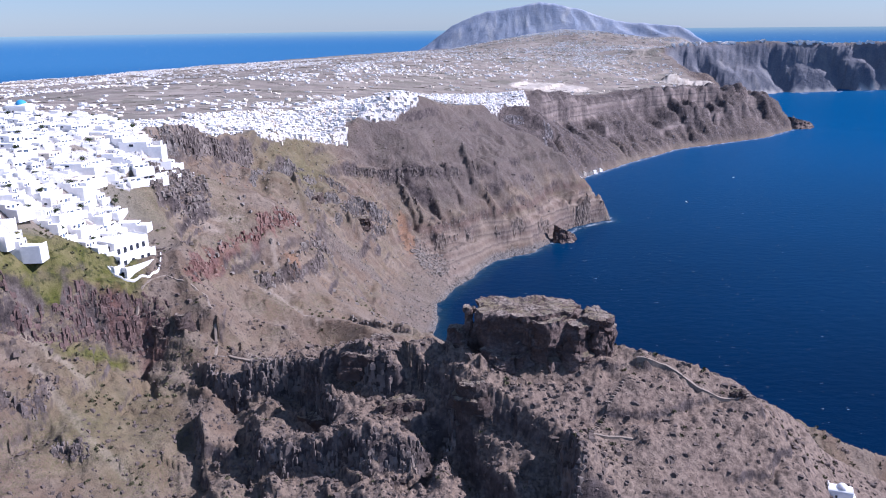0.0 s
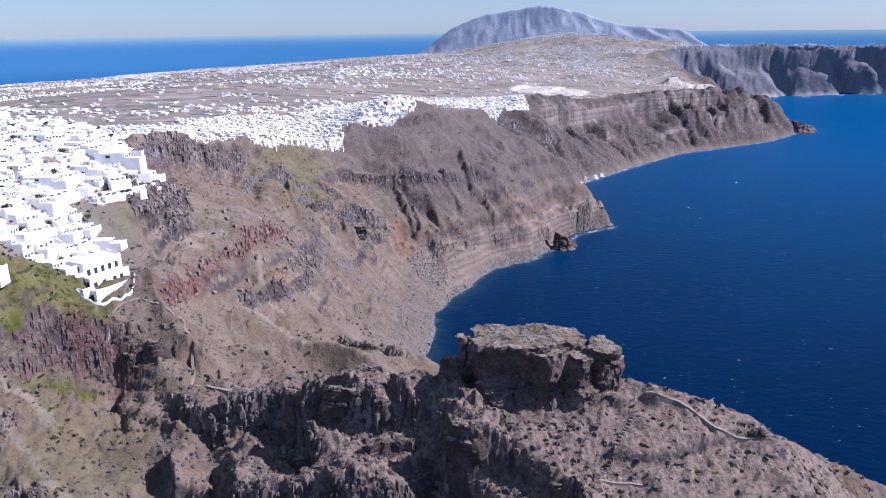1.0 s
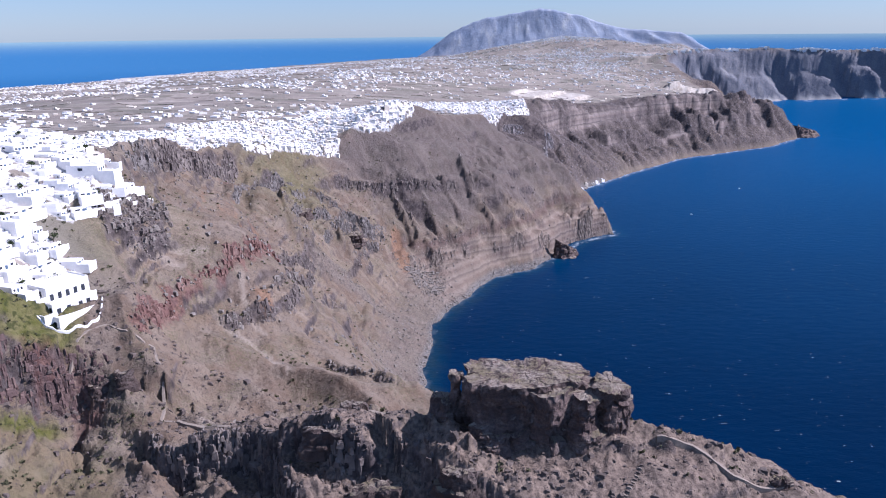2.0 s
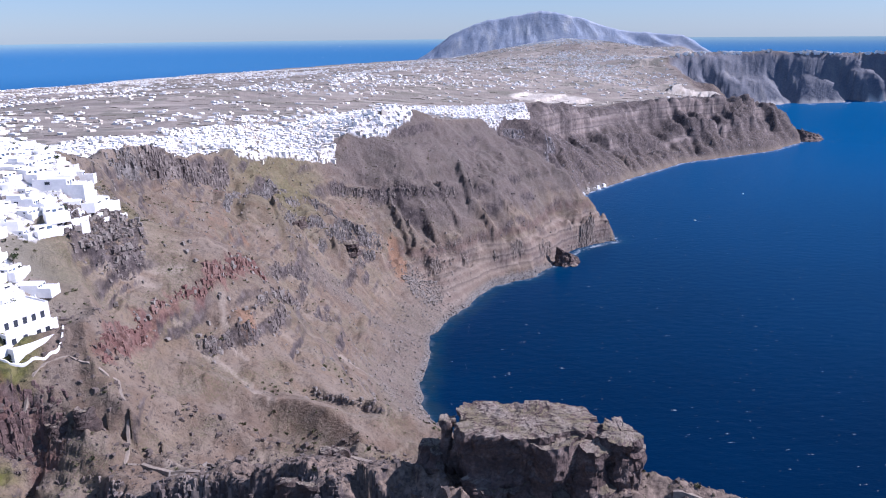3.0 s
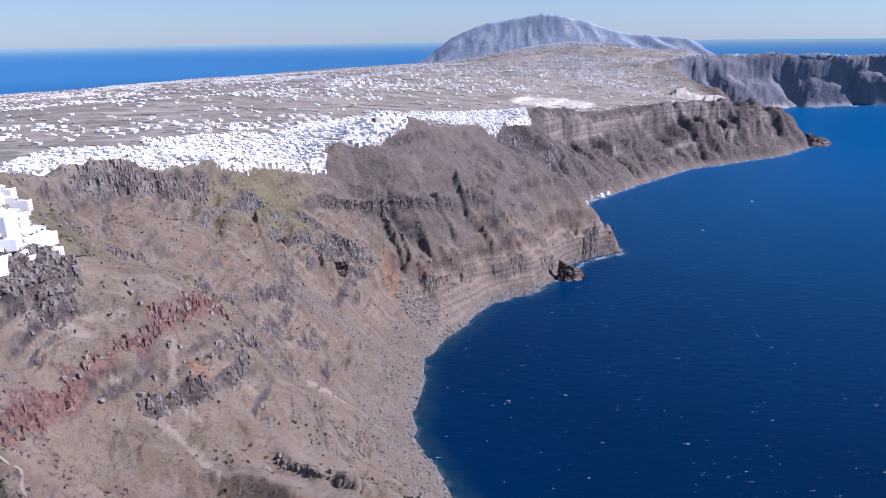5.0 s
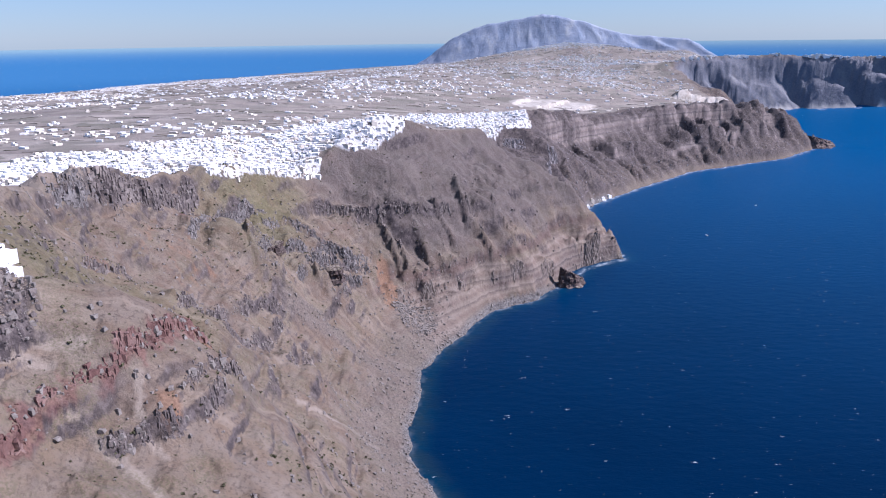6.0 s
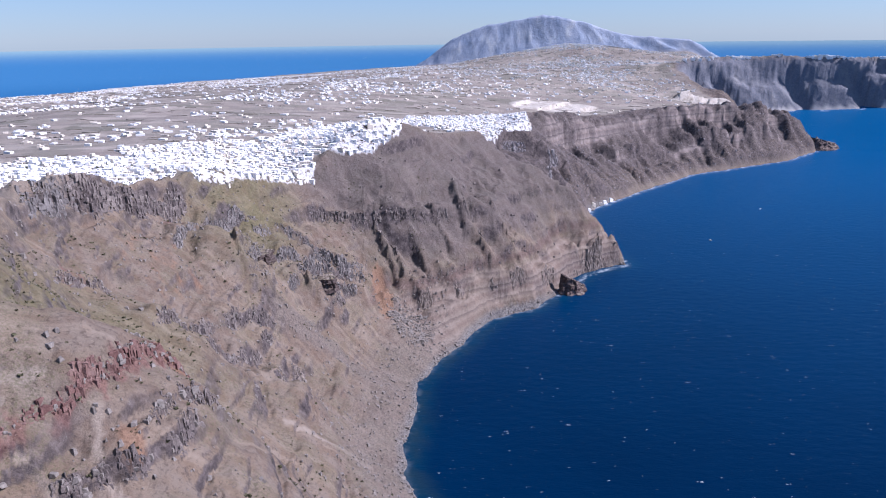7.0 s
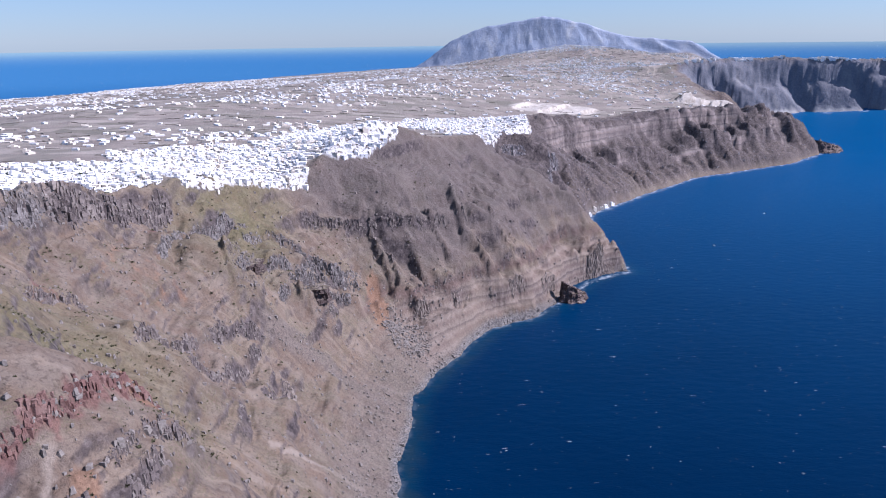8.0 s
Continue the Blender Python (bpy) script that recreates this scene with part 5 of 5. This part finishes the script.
# a village on the shoulder of the mountain, and houses along the crest of the far cliffs
xs, ys = rng.uniform(560, 1180, 900), rng.uniform(5330, 5560, 900)
keep = rng.random(900) < 0.7 * smooth(-0.25, 0.3, fbm(xs / 90, ys / 70, 2, 320))
town("hill_village", "far white village on a hill below the mountain", xs[keep], ys[keep], rng.normal(-8, 20, keep.sum()), rng, 8, 20, False, 6.0, (4.0, 8.0), cream=0.15)
xs, ys = rng.uniform(1200, 3700, 9000), rng.uniform(4050, 4850, 9000)
far_d, _, (far_width, _, _) = shore_distance(xs, ys)
keep = (np.abs(far_d / far_width - 1.0) < 0.05) & (fbm(xs / 240, ys / 240, 2, 322) > -0.05)
town("crest_village", "white houses strung along the crest of the far cliffs", xs[keep], ys[keep], rng.normal(0, 20, keep.sum()), rng, 9, 20, False, 8.0, (4.0, 8.0), cream=0.2)

# low dark walls and hedges between the fields
xs, ys = rng.uniform(-4000, 2300, 4200), rng.uniform(1150, 5600, 4200)
z, cover = land(xs, ys)
keep = (cover["field"] > 0.95) & (z > 8) & (np.abs(np.degrees(np.arctan2(xs, ys))) < 37)
xs, ys = xs[keep], ys[keep]
n = len(xs)
a, half, thick = np.radians(rng.normal(10, 14, n))[:, None], rng.uniform(6, 22, n)[:, None], rng.uniform(0.3, 1.0, n)[:, None]
u = np.linspace(-1, 1, 5)[None] * half
px, py = xs[:, None] + u * np.cos(a), ys[:, None] + u * np.sin(a) + rng.normal(0, 1.2, u.shape)
pz = land(px, py)[0]
tall = rng.uniform(0.5, 1.5, u.shape)
verts = np.stack((np.stack((px, py - thick, pz - 1), -1), np.stack((px, py - thick * 0.6, pz + tall), -1),
                  np.stack((px, py + thick * 0.6, pz + tall), -1), np.stack((px, py + thick, pz - 1), -1)), 2).reshape(-1, 3)
faces = [(20 * i + 4 * k + j, 20 * i + 4 * k + 4 + j, 20 * i + 4 * k + 5 + j, 20 * i + 4 * k + 1 + j) for i in range(n) for k in range(4) for j in range(3)]
va = np.array(verts)
tagged(mesh_object("field_walls", np.stack(drawn_in(va[:, 0], va[:, 1], va[:, 2]), -1).tolist(), faces, MAT_HEDGE), "dark dry-stone walls and hedges between fields", "field walls", kind="stuff")


# ---------------------------------------------------------------- the hotel, chapels and small buildings
def hotel():
    """Three white storeys stepping down the slope, a row of tall windows, and a curved terrace wall."""
    base = float(ground_z(-172, 374)[0])
    bm = bmesh.new()
    box(bm, -13, 3, -9, 13, -16, 6.5, 0.1)
    for a in ((-13, 3, -9, -8.6), (-13, 3, 12.6, 13), (-13, -12.6, -8.6, 12.6), (2.6, 3, -8.6, 12.6)):
        box(bm, a[0] + 0.1, a[1] - 0.1, a[2] + 0.1, a[3] - 0.1, 6.48, 7.3)
    ob = part("hotel", bm, MAT_WHITE)
    ob.matrix_basis = pose(-171, 378, base + 2, 0, 0, -28)
    tagged(ob, "white stepped hotel with tall dark windows and curved terrace walls", "hotel")
    for k, (x0, x1, y0, y1, top) in enumerate(((3, 9, -11, 12, 0.2), (9, 14, -12, 8, -4.8), (-9, 3, -14, -9, 2.4), (3, 10, -16, -11, -3.4))):
        bm = bmesh.new()
        box(bm, x0, x1, y0, y1, -18, top)
        box(bm, x1 - 0.35, x1, y0, y1, top - 0.02, top + 1.0)
        box(bm, x0 + 0.05, x1 - 0.35, y0, y0 + 0.35, top - 0.02, top + 1.0)
        part("terrace", bm, MAT_WHITE, ob)
    for y in (-6.5, -2.5, 1.5, 5.5, 9.5):
        w = window_part(ob, "window", MAT_PANE, 2.94, y, 0.7, 1.9, 3.1, "x")
    for y in (-8, -3, 3, 7):
        window_part(ob, "window", MAT_PANE, 9.0, y, -4.0, 2.0, 2.6, "x")
    for x in (-10, -6, -1.5):
        window_part(ob, "window", MAT_PANE, x, -8.94, 2.9, 1.8, 2.4, "y")
    for x, z in ((5, -2.8), (7.5, -2.8), (11, -8.5)):
        window_part(ob, "window", MAT_PANE, x, -11 if x < 8 else -12, z, 1.8, 2.2, "y")
    bm = bmesh.new()
    n, ring = 26, []
    for i in range(n + 1):
        a = radians(-80 + 125 * i / n)
        for r in (14.6, 15.0):
            at = ob.matrix_basis @ Vector((4 + r * math.cos(a), -1 + r * 1.1 * math.sin(a), 0))
            top = float(ground_z(at.x, at.y)[0]) + 1.0 - ob.matrix_basis.translation.z
            ring.append([bm.verts.new((4 + r * math.cos(a), -1 + r * 1.1 * math.sin(a), z)) for z in (top - 6, top)])
    for i in range(n):
        o0, o1, p0, p1 = ring[2 * i], ring[2 * i + 1], ring[2 * i + 2], ring[2 * i + 3]
        for f in ((o1[0], p1[0], p1[1], o1[1]), (p0[0], o0[0], o0[1], p0[1]), (o0[1], o1[1], p1[1], p0[1])):
            bm.faces.new(f)
    part("garden_wall", bm, MAT_WHITE, ob)
    return ob


hotel()


def chapel(x, y, turn, size, top_material, label, sink=6):
    z = float(ground_z(x, y)[0])
    bm = bmesh.new()
    box(bm, -5 * size, 5 * size, -3 * size, 3 * size, -sink, 4.2 * size, 0.1)
    box(bm, -8 * size, 7 * size, -5.5 * size, 5 * size, -sink, 0.3)
    ob = part("chapel", bm, MAT_WHITE)
    ob.matrix_basis = pose(x, y, z + 0.6, 0, 0, turn)
    tagged(ob, label, "chapel")
    bm = bmesh.new()
    vault(bm, -5 * size + 0.1, 5 * size - 0.1, -3 * size + 0.1, 3 * size - 0.1, 4.15 * size, 1.6 * size)
    part("roof", bm, MAT_WHITE, ob)
    bm = bmesh.new()
    dome(bm, 0.8 * size, 0, 5.2 * size, 2.3 * size, 0.9)
    part("dome", bm, top_material, ob)
    bm = bmesh.new()
    for k in (-1.1, 0.8):
        box(bm, -5 * size + 0.05, -4.5 * size, k * size, (k + 0.4) * size, 4.1 * size, 6.4 * size)
    box(bm, -5 * size + 0.05, -4.5 * size, -1.1 * size, 1.2 * size, 6.4 * size, 7.0 * size, 0.05)
    part("bell_gable", bm, MAT_WHITE, ob)
    window_part(ob, "door", MAT_WOOD, 4.94 * size, 0, 0.3, 1.2 * size, 2.3 * size, "x")
    window_part(ob, "window", MAT_PANE, -1.5 * size, -2.94 * size, 1.6 * size, 0.8 * size, 1.2 * size, "y")
    return ob


chapel(163, 260, -20, 0.95, MAT_WHITE, "small whitewashed chapel with dome on the spur below the trail")
chapel(-317, 560, -10, 1.7, MAT_BLUE, "white church with a bright blue dome on the hilltop")
chapel(-92, 1560, -15, 1.4, MAT_WHITE, "white domed church in the cliff-edge town")


def ruin(x, y, turn):
    z = float(ground_z(x, y)[0])
    bm = bmesh.new()
    box(bm, -3.6, -3.0, -2.4, 2.4, -2, 1.9, 0.1)
    box(bm, -3.0, 2.4, 1.9, 2.4, -2, 1.2, 0.1)
    box(bm, -3.0, 0.6, -2.4, -1.9, -2, 0.8, 0.1)
    box(bm, -3.0, 2.4, -1.9, 1.9, -2, 0.1)
    ob = part("ruined_hut", bm, MAT_PALE)
    ob.matrix_basis = pose(x, y, z + 0.4, 0, 0, turn)
    return tagged(ob, "small roofless stone hut beside the path", "hut")


ruin(-92, 333, 15)
ruin(-84, 345, -20)
ruin(-171, 512, 10)


def tree(rng):
    """A small wind-bent village tree: forked trunk and a loose crown of leaf blades."""
    bm = bmesh.new()

    def limb(a, b, r0, r1):
        axis = (b - a).normalized()
        side = axis.cross(Vector((0.3, 0.9, 0.2))).normalized()
        other = axis.cross(side)
        rings = [[bm.verts.new(q + (side * math.cos(k * math.pi / 3) + other * math.sin(k * math.pi / 3)) * r) for k in range(6)] for q, r in ((a, r0), (b, r1))]
        for k in range(6):
            bm.faces.new((rings[0][k], rings[0][(k + 1) % 6], rings[1][(k + 1) % 6], rings[1][k]))
    fork = Vector((0.2, 0.1, 1.7))
    limb(Vector((0, 0, -0.6)), fork, 0.26, 0.18)
    tips = [fork + Vector((rng.uniform(-1.3, 1.3), rng.uniform(-1.3, 1.3), rng.uniform(0.9, 1.7))) for _ in range(4)]
    for tip in tips:
        limb(fork, tip, 0.14, 0.05)
    ob = new("tree")
    part("trunk", bm, MAT_BARK, ob)
    bm = bmesh.new()
    for _ in range(260):
        tip = tips[int(rng.integers(4))]
        at = tip + Vector((rng.normal(0, 0.75), rng.normal(0, 0.75), rng.normal(0.2, 0.5)))
        u, v = Vector(rng.normal(0, 1, 3)).normalized() * 0.34, Vector(rng.normal(0, 1, 3)).normalized() * 0.26
        bm.faces.new([bm.verts.new(at + w) for w in (-u, v, u, -v * 0.8)])
    part("crown", bm, MAT_LEAF, ob)
    return tagged(ob, "small dark green tree among white houses", "tree", "village trees")


first_tree = tree(rng)
for k, plan in enumerate((TOWN_PLANS[0], TOWN_PLANS[2], TOWN_PLANS[2], TOWN_PLANS[3])):
    places = spread(rng, plan, 26 if k else 14, 400)[:14]
    for (x, y), z in zip(places, ground_z(places[:, 0], places[:, 1])):
        m = pose(x, y, z + 0.5, 0, 0, rng.uniform(0, 360))
        if first_tree is not None:
            first_tree.matrix_basis, model, first_tree = m, first_tree, None
        else:
            copy_thing(model, m)


# ---------------------------------------------------------------- paths and stairs
def path(name, label, line, width, lift=0.7, kerb=0.0):
    """A ribbon of trodden stone laid on the ground, with low kerb walls where it has them."""
    pts = np.array(line, float)
    run = np.concatenate(([0], np.cumsum(np.hypot(*np.diff(pts, axis=0).T))))
    t = np.arange(0, run[-1], 1.6)
    x, y = np.interp(t, run, pts[:, 0]), np.interp(t, run, pts[:, 1])
    x, y = x + 0.9 * gnoise(t / 9, t * 0 + 1.5, 400), y + 0.9 * gnoise(t / 9, t * 0 + 7.5, 401)
    tx, ty = np.gradient(x), np.gradient(y)
    n = np.hypot(tx, ty) + 1e-6
    nx, ny = -ty / n, tx / n
    wide = width * (1 + 0.25 * gnoise(t / 5, t * 0, 402))
    z = np.maximum(ground_z(x, y), np.maximum(ground_z(x + nx * width / 2, y + ny * width / 2), ground_z(x - nx * width / 2, y - ny * width / 2)) - 0.4) + lift
    z = np.convolve(np.pad(z, 2, mode="edge"), np.ones(5) / 5, "valid")
    verts, faces = [], []
    for k in range(len(t)):
        for side, down in ((-0.62, -2.5), (-0.5, kerb), (-0.42, 0), (0.42, 0), (0.5, kerb), (0.62, -2.5)):
            verts.append((x[k] + nx[k] * wide[k] * side, y[k] + ny[k] * wide[k] * side, z[k] + down))
    for k in range(len(t) - 1):
        faces += [(6 * k + j, 6 * k + j + 1, 6 * k + 7 + j, 6 * k + 6 + j) for j in range(5)]
    return tagged(mesh_object(name, verts, faces, MAT_PATH), label, "path", kind="structure")


path("path_1", "pale stone footpath descending from the hotel to the spur", ((-158, 349), (-156, 362), (-149, 373), (-137, 368), (-127, 369), (-120, 357), (-118, 344), (-110, 343)), 1.1, 0.2)
path("path_2", "trodden path along the crest of the spur", ((-110, 343), (-92, 336), (-75, 334), (-55, 330), (-30, 322), (-8, 316), (2, 314)), 1.5, 0.9)
path("path_3", "dusty trail over the shoulder of the spur", ((84, 291), (96, 290), (108, 281), (120, 279), (131, 280)), 1.2, 0.8)
path("path_4", "short dusty trail below the stone stair", ((57, 256), (66, 256), (76, 256)), 1.0, 0.6)


def stair(line, steps):
    ob = new("stone_stair")
    pts = np.array(line, float)
    (x0, y0), (x1, y1) = pts[0], pts[-1]
    ob.location = (x0, y0, float(ground_z(x0, y0)[0]))
    tagged(ob, "narrow rough stone stair climbing to the crag", "stair")
    turn = math.degrees(math.atan2(y1 - y0, x1 - x0))
    for k in range(steps):
        u = k / (steps - 1)
        x, y = x0 + (x1 - x0) * u, y0 + (y1 - y0) * u
        bm = bmesh.new()
        box(bm, -0.3, 0.3, -0.75, 0.75, -1.2, 0.35, 0.04)
        step = part("step", bm, MAT_STONE if k % 2 else MAT_PATH, ob)
        step.matrix_basis = Matrix.Translation((x - x0, y - y0, float(ground_z(x, y)[0]) - ob.location.z)) @ pose(0, 0, 0, 0, 0, turn)
    return ob


stair(((58, 257), (76, 281)), 22)

# ---------------------------------------------------------------- harbours
def quay(x, y, turn, length, width, label):
    bm = bmesh.new()
    box(bm, -length / 2, length / 2, -width / 2, width / 2, -6, 1.6, 0.3)
    box(bm, -length / 2 + 1, length / 2 - 1, width / 2 - 1.2, width / 2 - 0.4, 1.59, 2.6, 0.1)
    ob = part("quay", bm, MAT_PALE)
    ob.matrix_basis = pose(x, y, 0, 0, 0, turn)
    return tagged(ob, label, "quay")


quay(386, 1945, 70, 70, 9, "pale stone quay of the old harbour under the town")
xs, ys = picked(rng, 6000, 340, 440, 1890, 2010, lambda x, y, z, c: (z < 9) * 1.0)
xs, ys = xs[:7], ys[:7]
town("harbour_houses", "small white harbour houses at the foot of the cliff", xs, ys, rng.normal(20, 12, len(xs)), rng, 6, 12, True, 8.0, (1.2, 2.6))


def boat(x, y, turn):
    bm = bmesh.new()
    hull = [[bm.verts.new((u * 4.2, v * 1.2 * (1 - max(0, u) ** 2.5), z + (0.5 * max(0, u) ** 2 if z > 0 else 0))) for u in (-1, -0.5, 0, 0.5, 0.8, 1)] for v, z in ((-1, 0.9), (-0.55, -0.3), (0.55, -0.3), (1, 0.9))]
    for p, q in zip(hull[:-1], hull[1:]):
        for i in range(5):
            bm.faces.new((p[i], p[i + 1], q[i + 1], q[i]))
    ob = part("boat", bm, MAT_WHITE)
    ob.matrix_basis = pose(x, y, 0, 0, 0, turn)
    bm = bmesh.new()
    box(bm, -1.5, 1.2, -0.7, 0.7, 0.2, 1.9, 0.12)
    part("cabin", bm, MAT_WHITE, ob)
    return tagged(ob, "small white motor boat on the open water", "boat")


boat(770, 1905, 40)
boat(560, 1640, 110)
